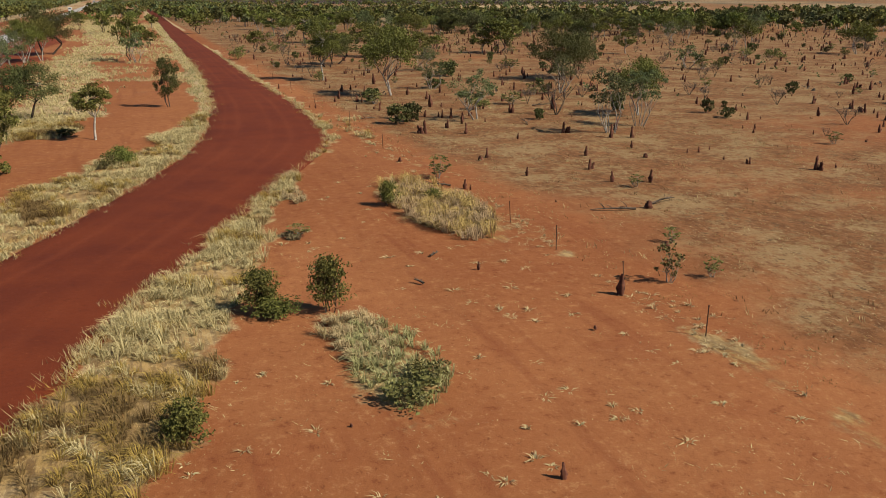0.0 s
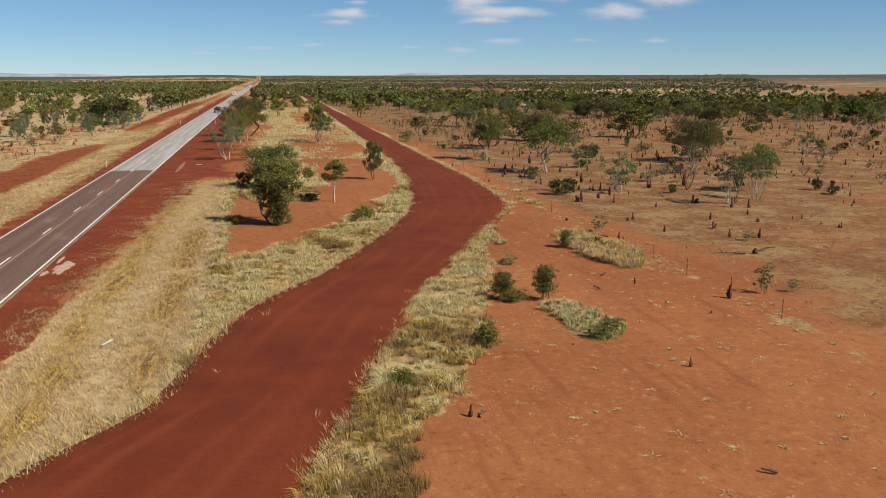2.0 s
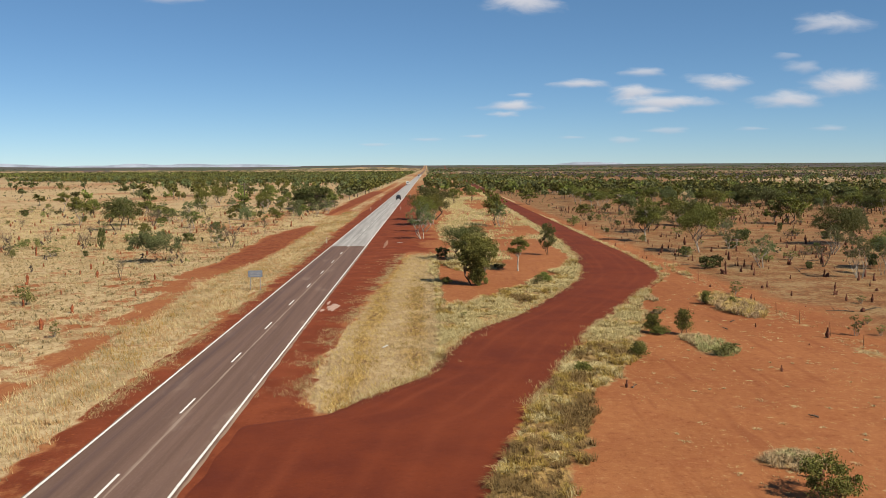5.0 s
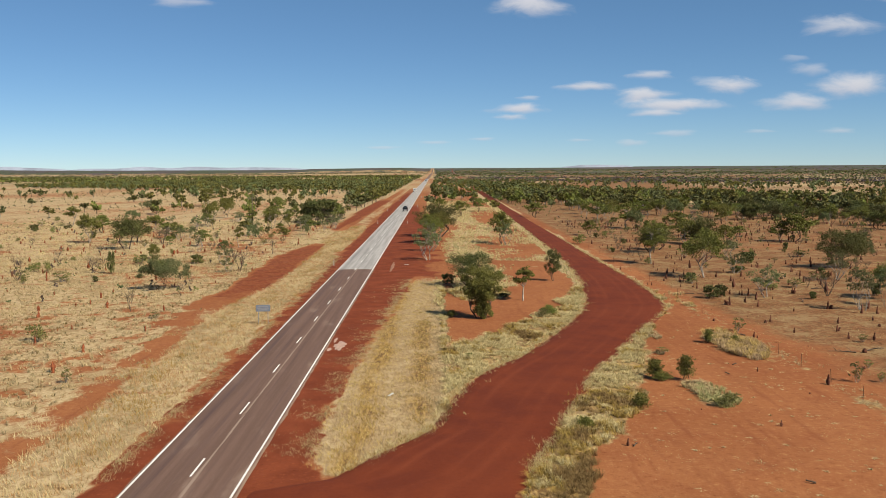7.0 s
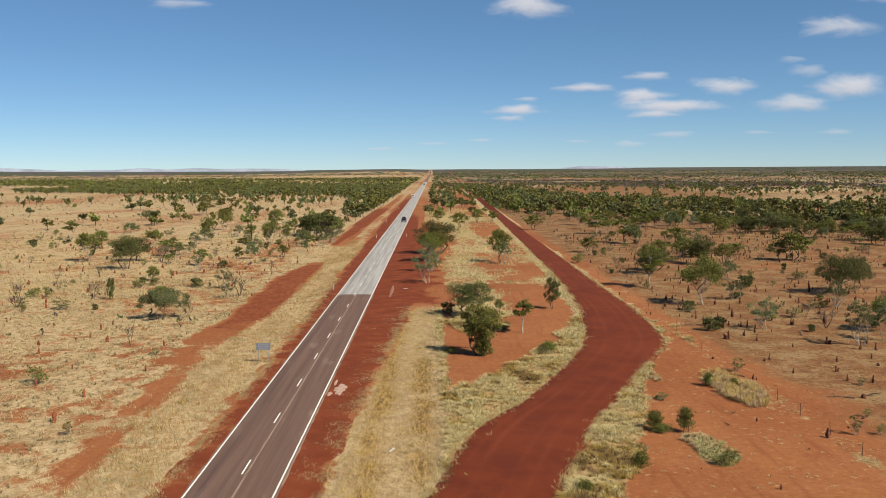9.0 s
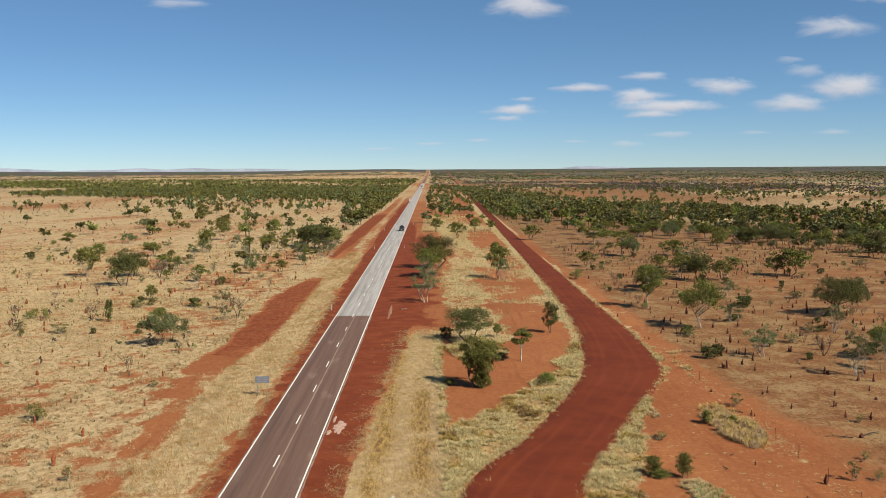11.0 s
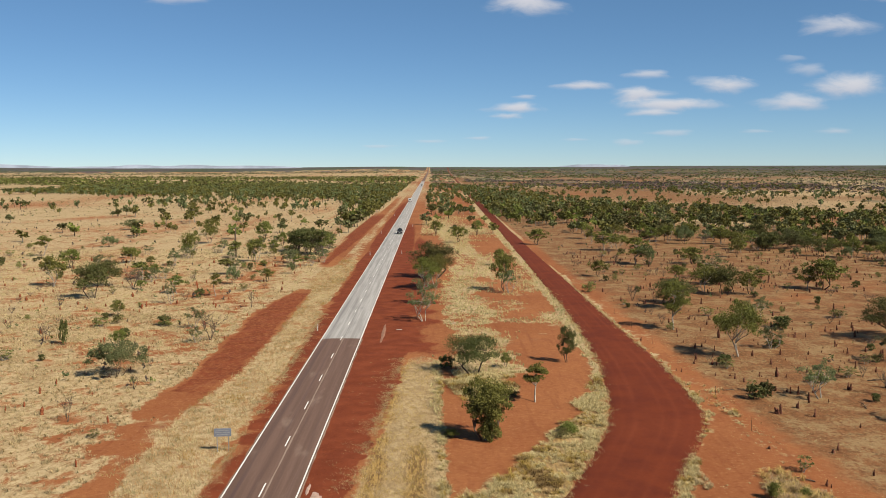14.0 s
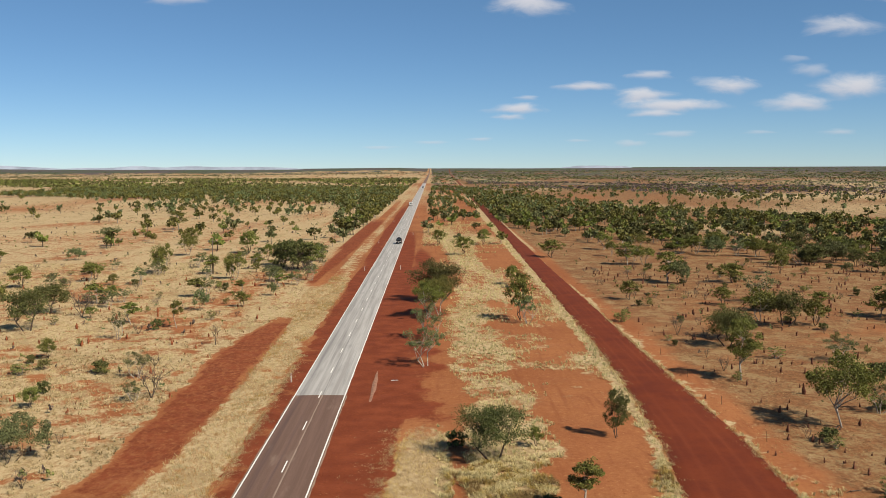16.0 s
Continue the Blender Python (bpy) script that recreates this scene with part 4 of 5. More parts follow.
def far_wood(name, x, y, hmin, hmax, mats, seed, quads, label, spread=(0.8, 1.3), size=1.0):
    r = np.random.default_rng(seed)
    which = r.integers(0, len(mats), len(x))
    for q, mat in enumerate(mats):
        sel = which == q
        if not sel.any():
            continue
        xs, ys = x[sel], y[sel]
        n = len(xs)
        h = r.uniform(hmin, hmax, n)
        w = h * r.uniform(*spread, n)
        turn = r.uniform(0, 6.28, n)
        cv, cf, tv, tf = far_template(seed + q, quads, size)
        z = far_rise(xs, ys) - 0.1
        V, F = replicate((cv, cf), xs, ys, z, h, w, turn)
        if size < 1:
            V2, F2 = replicate((tv, tf), xs, ys, z, h, w, turn)
            tagged(mesh_object("middle_trunks", V2, F2, BARK_PALE if q % 2 else BARK_DARK), "thin trunks of the savanna woodland", "woodland", kind="stuff")
        ob = mesh_object(name, V, F, mat)
        tagged(ob, label, "woodland", kind="stuff")


MIDDLE = 1500
far_wood("middle_trees", sx_[NEAR:MIDDLE], sy_[NEAR:MIDDLE], 2.8, 6.2, [LEAF_MID, LEAF_GREY, LEAF_DARK, LEAF_MID], 84, 110, "dark green savanna trees in loose woodland", size=0.6)
far_wood("far_trees", sx_[MIDDLE:], sy_[MIDDLE:], 2.8, 6.0, [LEAF_MID, LEAF_GREY, LEAF_DARK, LEAF_MID], 81, 38, "distant dark green savanna trees in loose woodland", size=0.84)


def very_far(seed, y0, y1, density, side):
    r = np.random.default_rng(seed)
    x0, x1 = (-0.62 * y1, -14) if side < 0 else (12, 0.66 * y1)
    n = int((x1 - x0) * (y1 - y0) * density)
    x, y = r.uniform(x0, x1, n), r.uniform(y0, y1, n)
    keep = in_view(x, y, 60) & (np.abs(x - (inner(y) + outer(y)) / 2) > 5) & (value_noise(x, y, 60, 63) + 0.7 * value_noise(x, y, 190, 64) + r.uniform(-0.4, 0.4, n) > -0.1)
    return x[keep], y[keep]


x, y = very_far(91, 1000, 1950, 0.0120, -1)
far_wood("far_scrub", x, y, 3.5, 6.5, [LEAF_DARK, LEAF_MID], 92, 8, "far olive woodland spread over the plain", (1.1, 2.0))
x, y = very_far(93, 700, 1900, 0.0036, 1)
far_wood("far_scrub", x, y, 2.5, 5.0, [LEAF_DARK, LEAF_GREY, LEAF_BROWN], 94, 10, "far olive and brown scrub over the plain", (1.0, 1.8))
x, y = very_far(99, 720, 1500, 0.0140, 1)
keep = (x > 70) & (y > np.interp(x, [70, 160, 260, 600], [1250, 1000, 760, 720])) & (y < np.interp(x, [70, 250, 400, 700], [1500, 1400, 1150, 1050]))
far_wood("far_scrub", x[keep], y[keep], 2.2, 4.2, [LEAF_PURPLE, LEAF_PURPLE, LEAF_BROWN], 100, 8, "purple-brown leafless scrub over the far plain", (1.3, 2.4))
x, y = very_far(95, 1950, 4300, 0.0009, -1)
far_wood("horizon_scrub", x, y, 3, 6, [LEAF_DARK, LEAF_GREY], 96, 7, "thin far scrub reaching to the horizon", (1.6, 3.2))
x, y = very_far(97, 1500, 4300, 0.0022, 1)
far_wood("horizon_scrub", x, y, 3.5, 7, [LEAF_DARK, LEAF_GREY, LEAF_BROWN], 98, 7, "thin far scrub reaching to the horizon", (1.6, 3.2))


def low_scrub(n, x0, x1, y0, y1, seed, mats, hlo, hhi, gap):
    """Knee-high bushes and dead tufts dotted over open ground."""
    r = np.random.default_rng(seed)
    x, y = r.uniform(x0, x1, n), r.uniform(y0, y1, n)
    keep = in_view(x, y, 10) & gap(x, y) & (value_noise(x, y, 17, seed + 1) + r.uniform(-0.7, 0.7, n) > -0.1)
    far_wood("low_scrub", x[keep], y[keep], hlo, hhi, mats, seed + 2, 12, "small dry bushes dotted over the open ground", (0.7, 1.4))


low_scrub(5200, -330, -17, 60, 700, 401, [LEAF_BROWN, LEAF_GREY, LEAF_OLIVE], 0.35, 1.3, lambda x, y: (y < left_low(x)))
low_scrub(4200, 47, 330, 60, 700, 405, [LEAF_BROWN, LEAF_DARK, LEAF_GREY], 0.35, 1.2, lambda x, y: (y > 70) | (x > 66))


# ---- termite mounds ----
def mound_mesh(seed, spires, round_top):
    """A knobbly earth spire, one metre high."""
    r = np.random.default_rng(seed)
    pieces = []
    for s in range(spires):
        rings, sides = 8, 10
        t = np.linspace(0, 1, rings)
        h = 1.0 if s == 0 else r.uniform(0.45, 0.75)
        prof = (0.155 * (1 - t ** 1.6) ** 0.5 + 0.02 - 0.03 * np.sin(t * 9 + seed)) if not round_top else 0.34 * np.sqrt(np.clip(1 - t ** 2.2, 0.001, 1))
        if spires > 1:
            prof = prof * 0.75
        ox, oy = (0, 0) if s == 0 else r.normal(0, 0.12, 2)
        a = np.linspace(0, 2 * math.pi, sides, endpoint=False)
        rad = prof[:, None] * (1 + 0.20 * r.normal(0, 1, (1, sides)) + 0.15 * r.normal(0, 1, (rings, sides)))
        bend = r.normal(0, 0.05, 2)
        X = ox + bend[0] * t[:, None] ** 2 + rad * np.cos(a)
        Y = oy + bend[1] * t[:, None] ** 2 + rad * np.sin(a)
        Z = np.repeat((t * h)[:, None], sides, 1) + 0.02 * r.normal(0, 1, (rings, sides)) * (t[:, None] > 0)
        Z[0] = -0.12
        v = np.stack([X, Y, Z], -1).reshape(-1, 3)
        i, j = np.meshgrid(np.arange(rings - 1), np.arange(sides), indexing="ij")
        k = (j + 1) % sides
        f = np.stack([i * sides + j, i * sides + k, (i + 1) * sides + k, (i + 1) * sides + j], -1).reshape(-1, 4)
        pieces.append((v, f))
    return join(pieces)


MOUNDS = []
for q, (spires, rt, mat, lab) in enumerate(((1, False, MOUND, "slender dark termite mound on litter-strewn soil"), (2, False, MOUND, "dark twin-spired termite mound"), (3, False, MOUND, "dark many-spired termite mound"), (1, True, MOUND, "low rounded dark termite mound"), (1, False, MOUND_RED, "red earth termite mound in dry grass"), (2, False, MOUND_RED, "red knobbly termite mound in dry grass"))):
    v, f = mound_mesh(140 + q, spires, rt)
    ob = mesh_object("termite_mound", v, f, mat)
    smooth_shade(ob)
    tagged(ob, lab, "termite mound", "termite mounds")
    MOUNDS.append([ob, False])


def mound(kind, x, y, h, fat=1.0):
    ob, used = MOUNDS[kind]
    m = at(x, y, h, h * fat, float(rng.uniform(0, 360)), -0.05)
    if used:
        return copy_thing(ob, m @ Matrix.Diagonal((1 / ob.scale[0], 1 / ob.scale[1], 1 / ob.scale[2], 1)))
    MOUNDS[kind][1] = True
    ob.matrix_basis = m


for x, y, h in (
    (48.5, 56.5, 0.96), (53.4, 64.0, 0.87), (51.1, 58.4, 0.69), (51.5, 55.3, 0.78), (53.1, 60.5, 0.64), (54.2, 72.2, 1.08), (48.9, 71.2, 0.65), (55.1, 96.4, 1.14),
    (46.5, 79.3, 0.58), (51.6, 87.3, 0.68), (49.0, 78.2, 0.47), (50.7, 90.0, 0.52), (52.0, 92.7, 0.35), (59.9, 66.0, 0.74), (62.7, 74.3, 0.72), (64.5, 66.5, 1.32),
    (72.1, 82.9, 0.88), (58.7, 52.8, 0.87), (55.6, 43.3, 0.60), (53.5, 38.9, 0.61), (52.9, 35.1, 0.55), (55.0, 34.3, 0.66), (49.0, 38.4, 0.46), (49.0, 44.8, 0.64),
    (54.2, 51.4, 0.42), (39.2, 21.6, 0.31), (43.0, 17.1, 0.71), (35.2, 6.3, 0.36), (61.2, 49.7, 0.95), (60.1, 44.9, 0.49), (75.1, 96.4, 0.97), (84.1, 108.6, 0.72),
    (83.9, 106.4, 0.97), (82.9, 120.3, 1.23), (68.9, 79.3, 0.48), (72.8, 77.0, 0.60), (68.7, 68.6, 0.34), (66.8, 80.5, 0.38), (44.1, 36.0, 0.50), (44.3, 35.7, 0.26),
    (47.3, 31.1, 0.17), (80.4, 93.5, 0.83), (58.8, 90.7, 0.46), (62.2, 128.0, 1.10), (56.3, 112.0, 0.57), (54.2, 102.1, 0.47), (92.8, 150.1, 1.03), (101.4, 169.3, 0.91),
    (105.3, 161.3, 0.87), (112.5, 173.8, 1.07), (43.2, 75.7, 0.26), (43.6, 74.9, 0.41), (43.3, 94.5, 0.50), (91.1, 113.1, 0.84), (63.6, 53.1, 0.85), (83.4, 136.9, 0.58),
    (29.2, -12.9, 0.75), (24.6, 2.6, 0.42),
):
    mound(int(rng.choice([0, 0, 1, 2])) if h > 0.55 and x > 47 else 0, x, y, h * 1.05, 1.0)
for x, y, h in ((48.2, 44.0, 0.29), (51.3, 28.6, 0.36), (48.1, 22.0, 0.24), (59.0, 41.3, 0.28), (43.1, 45.3, 0.27), (43.4, 58.5, 0.18), (40.4, 14.3, 0.12), (31.3, 10.3, 0.08)):
    mound(3, x, y, h, 1.3)


def mound_field(n, x0, x1, y0, y1, seed, kinds_, hlo, hhi, gap, most):
    r = np.random.default_rng(seed)
    x, y = r.uniform(x0, x1, n), r.uniform(y0, y1, n)
    dens = 0.5 + 0.5 * value_noise(x, y, 14, seed + 1)
    keep = in_view(x, y, 8) & gap(x, y) & (r.uniform(0, 1, n) < dens * 1.3)
    x, y = x[keep], y[keep]
    o = np.argsort(np.hypot(x - 13, y + 20))
    x, y = x[o], y[o]
    h = hlo + (hhi - hlo) * r.uniform(0, 1, len(x)) ** 1.8
    for a, b, c in zip(x[:most], y[:most], h[:most]):
        mound(int(r.choice(kinds_)), float(a), float(b), float(c), float(r.uniform(0.85, 1.2)))
    x, y, h = x[most:], y[most:], h[most:]
    if len(x):
        src = MOUNDS[kinds_[0]][0]
        V, F = replicate(mound_mesh(seed + 5, 1, False), x, y, np.full(len(x), -0.05), h, h * 1.2, r.uniform(0, 6.28, len(x)))
        tagged(mesh_object("far_termite_mounds", V, F, src.data.materials[0]), "many small termite mounds scattered through the scrub", "termite mounds", kind="stuff")


mound_field(2500, 47, 220, 34, 230, 151, [0, 0, 0, 1, 2], 0.22, 0.95, lambda x, y: (x > 47 + 4 * (y > 150)) & ((y > 60) | (x > 62)), 240)
mound_field(620, -95, -16.5, 5, 210, 153, [4, 4, 5], 0.22, 0.95, lambda x, y: x < -16.5, 90)


# ---- loose trees thinning out from the wood towards the highway ----
thin_wood = np.random.default_rng(211)
for _ in range(150):
    x, y = float(thin_wood.uniform(-75, -13)), float(thin_wood.uniform(120, 250))
    if thin_wood.uniform(0, 1) < step(y, 115, 220) * (0.12 + 0.75 * step(x, -70, -25)):
        kind = ("thin", "spindly", "bare", "slim", "thin", "round", "low")[int(thin_wood.integers(0, 7))]
        tall = float(thin_wood.uniform(2.2, 5.0))
        plant(kind, x, y, tall, tall * float(thin_wood.uniform(0.7, 1.1)))


# ---- small shrubs ----
def small_shrubs(n, x0, x1, y0, y1, seed, kinds_, hlo, hhi, gap):
    r = np.random.default_rng(seed)
    x, y = r.uniform(x0, x1, n), r.uniform(y0, y1, n)
    keep = in_view(x, y, 5) & gap(x, y)
    for a, b in zip(x[keep], y[keep]):
        h = float(r.uniform(hlo, hhi))
        k = kinds_[int(r.integers(0, len(kinds_)))]
        plant(k, float(a), float(b), h, h * float(r.uniform(0.9, 1.8)))


small_shrubs(430, 48, 190, 40, 240, 155, ["bush_dark", "bare", "shrub_wispy", "bare", "shrub_grey"], 0.6, 1.7, lambda x, y: (x > 47) & ((y > 60) | (x > 66)))
small_shrubs(210, -120, -18, 30, 260, 156, ["bare", "shrub_wispy", "shrub_grey", "bush_dark", "bare"], 0.5, 1.8, lambda x, y: x < -18)


# ---- dry grass ----
def blades(x, y, h, count, width, lean, seed, two=False, spread=0.22, lift=0.0):
    """Tufts at places as tapered blades. lean: how far tips bend over, as a share of the height."""
    r = np.random.default_rng(seed)
    n = len(x)
    X = np.repeat(x, count) + r.normal(0, spread, n * count)
    Y = np.repeat(y, count) + r.normal(0, spread, n * count)
    H = np.repeat(h, count) * r.uniform(0.55, 1.15, n * count)
    Z = ground_height(X, Y) - 0.02 + lift
    th = r.uniform(0, 6.283, n * count)
    out = np.stack([np.cos(th), np.sin(th)], 1) * r.uniform(0.1, 1.0, (n * count, 1)) * lean + np.array([-0.25, 0.12]) * lean
    a = r.uniform(0, 6.283, n * count)
    side = np.stack([np.cos(a), np.sin(a), 0 * a], 1) * (width * r.uniform(0.6, 1.3, n * count))[:, None]
    base = np.stack([X, Y, Z], 1)
    tip = base + np.stack([out[:, 0] * H, out[:, 1] * H, H], 1)
    if not two:
        V = np.stack([base - side, base + side, tip + side * 0.15, tip - side * 0.15], 1)
        return V.reshape(-1, 3), np.arange(V.shape[0] * 4).reshape(-1, 4)
    mid = base + np.stack([out[:, 0] * H * 0.3, out[:, 1] * H * 0.3, H * 0.62], 1)
    tip[:, 2] -= 0.12 * H
    V = np.stack([base - side, base + side, mid + side * 0.8, mid - side * 0.8, tip + side * 0.12, tip - side * 0.12], 1)
    k = np.arange(V.shape[0])[:, None] * 6
    F = np.concatenate([k + np.array([[0, 1, 2, 3]]), k + np.array([[3, 2, 4, 5]])], 0)
    return V.reshape(-1, 3), F


def tussocks(x, y, h, reach, count, width, seed):
    """Domed clumps of fine arching blades."""
    r = np.random.default_rng(seed)
    n = len(x) * count
    X, Y = np.repeat(x, count), np.repeat(y, count)
    H = np.repeat(h, count) * r.uniform(0.6, 1.1, n)
    R = np.repeat(reach, count) * np.sqrt(r.uniform(0.02, 1.0, n))
    th = r.uniform(0, 6.283, n)
    d = np.stack([np.cos(th), np.sin(th)], 1)
    wind = np.array([-0.10, 0.06])
    bx, by = X + d[:, 0] * R * 0.25, Y + d[:, 1] * R * 0.25
    base = np.stack([bx, by, ground_height(bx, by) - 0.03], 1)
    mid = base + np.stack([d[:, 0] * R * 0.35 + wind[0] * H, d[:, 1] * R * 0.35 + wind[1] * H, H * 0.78], 1)
    tip = base + np.stack([d[:, 0] * R * 0.95 + 3 * wind[0] * H, d[:, 1] * R * 0.95 + 3 * wind[1] * H, H * (1.08 - 0.55 * R / np.repeat(reach, count))], 1)
    side = np.stack([-d[:, 1], d[:, 0], r.normal(0, 0.3, n)], 1) * (width * r.uniform(0.6, 1.3, n))[:, None]
    V = np.stack([base - side, base + side, mid + side * 0.9, mid - side * 0.9, tip + side * 0.2, tip - side * 0.2], 1)
    k = np.arange(n)[:, None] * 6
    return V.reshape(-1, 3), np.concatenate([k + np.array([[0, 1, 2, 3]]), k + np.array([[3, 2, 4, 5]])], 0)


def grass_places(x0, x1, y0, y1, per, seed, lo=0.35, keep=None):
    r = np.random.default_rng(seed)
    n = int((x1 - x0) * (y1 - y0) * per)
    x, y = r.uniform(x0, x1, n), r.uniform(y0, y1, n)
    gravel, grass, scrub, bush = zones(x, y)
    ok = (grass > lo + r.uniform(-0.12, 0.25, n)) & (gravel < 0.4) & in_view(x, y, 14)
    if keep is not None:
        ok &= keep(x, y)
    return x[ok], y[ok], grass[ok], r


def grass_mesh(name, V, F, mat, label):
    tagged(mesh_object(name, V, F, mat), label, "grass", kind="stuff")


def plant_grass():
    # tall verge grass on both sides of the slip road
    x, y, g, r = grass_places(13.8, 46, -34, 75, 7.5, 161, 0.36, lambda x, y: (x > outer(y) - 0.2) & (x < outer(y) + 8) | (x < inner(y) + 0.1))
    big = 0.5 + 0.5 * value_noise(x, y, 1.7, 160)
    ok = big + r.uniform(-0.2, 0.3, len(x)) > 0.24
    x, y, big = x[ok], y[ok], big[ok]
    h = 0.20 + 0.42 * big ** 1.5 + r.uniform(-0.05, 0.14, len(x))
    reach = 0.30 + 0.50 * big * r.uniform(0.5, 1, len(x))
    tone = value_noise(x, y, 1.5, 163) + 0.7 * value_noise(x, y, 6, 158) + r.uniform(-0.45, 0.45, len(x)) - 0.6 * step(20 - y, 0, 14)
    for sel, mat, lab in ((tone > -0.35, STRAW, "tall pale straw tussocks along the gravel road verge"), ((tone <= -0.35) & (tone > -0.75), GOLDEN, "golden dry tussocks along the gravel road verge"), (tone <= -0.75, BROWN_GRASS, "brown dead tussocks along the gravel road verge")):
        V, F = tussocks(x[sel], y[sel], h[sel], reach[sel], 26, 0.010, 164)
        grass_mesh("verge_grass", V, F, mat, lab)
    # slashed grass between highway and slip road
    x, y, g, r = grass_places(5, 14.6, -4, 95, 9.0, 165, 0.4)
    h = 0.13 + 0.10 * (0.5 + 0.5 * value_noise(x, y, 3.0, 166)) + r.uniform(-0.03, 0.05, len(x))
    band_x = x + 0.4 * value_noise(x, y, 3.0, 16) - 0.9 * step(y, 45, 75) + r.normal(0, 0.35, len(x))
    centres = np.array([6.3, 8.3, 10.2, 12.0, 13.6])
    band = np.argmin(np.abs(band_x[:, None] - centres), 1)
    band = np.where((band == 3) & (y > 54), 2, band)
    odd = r.uniform(0, 1, len(x))
    kind = np.choose(band, [np.where(odd < 0.3, 2, 1), np.where(odd < 0.75, 3, 2), np.where(odd < 0.25, 2, 1), np.where(odd < 0.65, 4, 3), np.where(odd < 0.75, 1, 0)])
    thin = (band != 1) & (band != 3) | (r.uniform(0, 1, len(x)) < 0.5)
    for q, mat in enumerate((GREENISH, STRAW, YELLOW, GOLDEN, BROWN_GRASS)):
        sel = (kind == q) & thin
        V, F = blades(x[sel], y[sel], h[sel], 8, 0.02, 1.3, 169 + q, False, 0.2)
        grass_mesh("median_grass", V, F, mat, "short slashed yellow grass on the highway median")
    # strip and plain on the far side of the highway
    x, y, g, r = grass_places(-13.5, -4.2, -20, 215, 5.5, 171, 0.4)
    h = 0.20 + 0.16 * (0.5 + 0.5 * value_noise(x, y, 3.0, 172))
    pick = 1.1 * value_noise(x * 3.2, y * 0.4, 4.0, 173) + 0.6 + r.uniform(-0.6, 0.6, len(x))
    for sel, mat in ((pick < 0.30, STRAW), ((pick >= 0.30) & (pick < 0.85), YELLOW), ((pick >= 0.85) & (pick < 1.30), GREENISH), (pick >= 1.30, GOLDEN)):
        V, F = blades(x[sel], y[sel], h[sel], 7, 0.022, 1.0, 174, False, 0.24)
        grass_mesh("roadside_grass", V, F, mat, "dry yellow roadside grass beside the highway shoulder")
    x, y, g, r = grass_places(-70, -14, -5, 120, 2.2, 170, 0.30)
    h = 0.18 + 0.30 * r.uniform(0, 1, len(x)) ** 1.6
    reach = 0.24 + 0.32 * r.uniform(0, 1, len(x))
    tone = value_noise(x, y, 5, 157) + r.uniform(-0.9, 0.9, len(x))
    for sel, mat in ((tone > -0.55, STRAW), ((tone <= -0.55) & (tone > -1.1), GREENISH), (tone <= -1.1, BROWN_GRASS)):
        V, F = tussocks(x[sel], y[sel], h[sel], reach[sel], 10, 0.014, 162)
        grass_mesh("plain_tussocks", V, F, mat, "pale domed tussock grass over the open plain")
    x, y, g, r = grass_places(-120, -14, 90, 240, 1.0, 175, 0.40)
    h = 0.20 + 0.34 * r.uniform(0, 1, len(x)) ** 1.6
    tone = value_noise(x, y, 5, 157) + r.uniform(-0.9, 0.9, len(x))
    for sel, mat in ((tone > -0.1, STRAW), ((tone <= -0.1) & (tone > -0.5), GREENISH), (tone <= -0.5, BROWN_GRASS)):
        V, F = blades(x[sel], y[sel], h[sel], 6, 0.030, 0.9, 176, False, 0.18)
        grass_mesh("plain_grass", V, F, mat, "sparse pale tussock grass over the open plain")
    # thin grass straying onto the gravel shoulders
    n = 11000
    y = r.uniform(-3, 120, n)
    right_side = r.uniform(0, 1, n) < 0.5
    off = r.exponential(0.75, n) - 0.25
    left_edge = np.interp(y, [0, 60, 110, 190], [-4.8, -4.6, -5.4, -5.9])
    x = np.where(right_side, np.interp(y, MEDIAN_Y, MEDIAN_X) - off, left_edge + off * 0.5)
    ok = (np.abs(x) > 3.25) & (value_noise(x, y, 1.8, 194) + r.uniform(-0.5, 0.5, n) > -0.15) & (~right_side | (y > 1) & (y < 84))
    x, y = x[ok], y[ok]
    tone = r.uniform(0, 1, len(x))
    for sel, mat in ((tone < 0.5, STRAW), ((tone >= 0.5) & (tone < 0.8), GREENISH), (tone >= 0.8, BROWN_GRASS)):
        V, F = blades(x[sel], y[sel], 0.04 + 0.10 * r.uniform(0, 1, sel.sum()), 6, 0.013, 1.2, 195, False, 0.13, 0.03)
        grass_mesh("stray_grass", V, F, mat, "thin stray grass tufts on the red gravel shoulder")
    # island and mound field
    x, y, g, r = grass_places(13, 43, 56, 170, 2.6, 177, 0.30)
    h = 0.24 + 0.30 * r.uniform(0, 1, len(x))
    tone = value_noise(x, y, 3, 159) + r.uniform(-0.6, 0.6, len(x))
    for sel, mat in ((tone > -0.45, STRAW), (tone <= -0.45, GREENISH)):
        V, F = tussocks(x[sel], y[sel], h[sel], 0.26 + 0.16 * r.uniform(0, 1, sel.sum()), 9, 0.018, 178)
        grass_mesh("island_grass", V, F, mat, "pale tussock grass among trees on red soil")
    x, y, g, r = grass_places(8, 43, 170, 420, 1.0, 196, 0.30)
    V, F = tussocks(x, y, 0.3 + 0.35 * r.uniform(0, 1, len(x)), 0.3 + 0.3 * r.uniform(0, 1, len(x)), 7, 0.03, 197)
    grass_mesh("island_grass", V, F, STRAW, "pale tussock grass among trees on red soil")
    # ragged edges of the gravel road
    n = 5200
    y = np.concatenate([r.uniform(-2, 150, n - 1400), r.uniform(-2, 30, 1400)])
    into = r.exponential(0.22, n) - 0.3
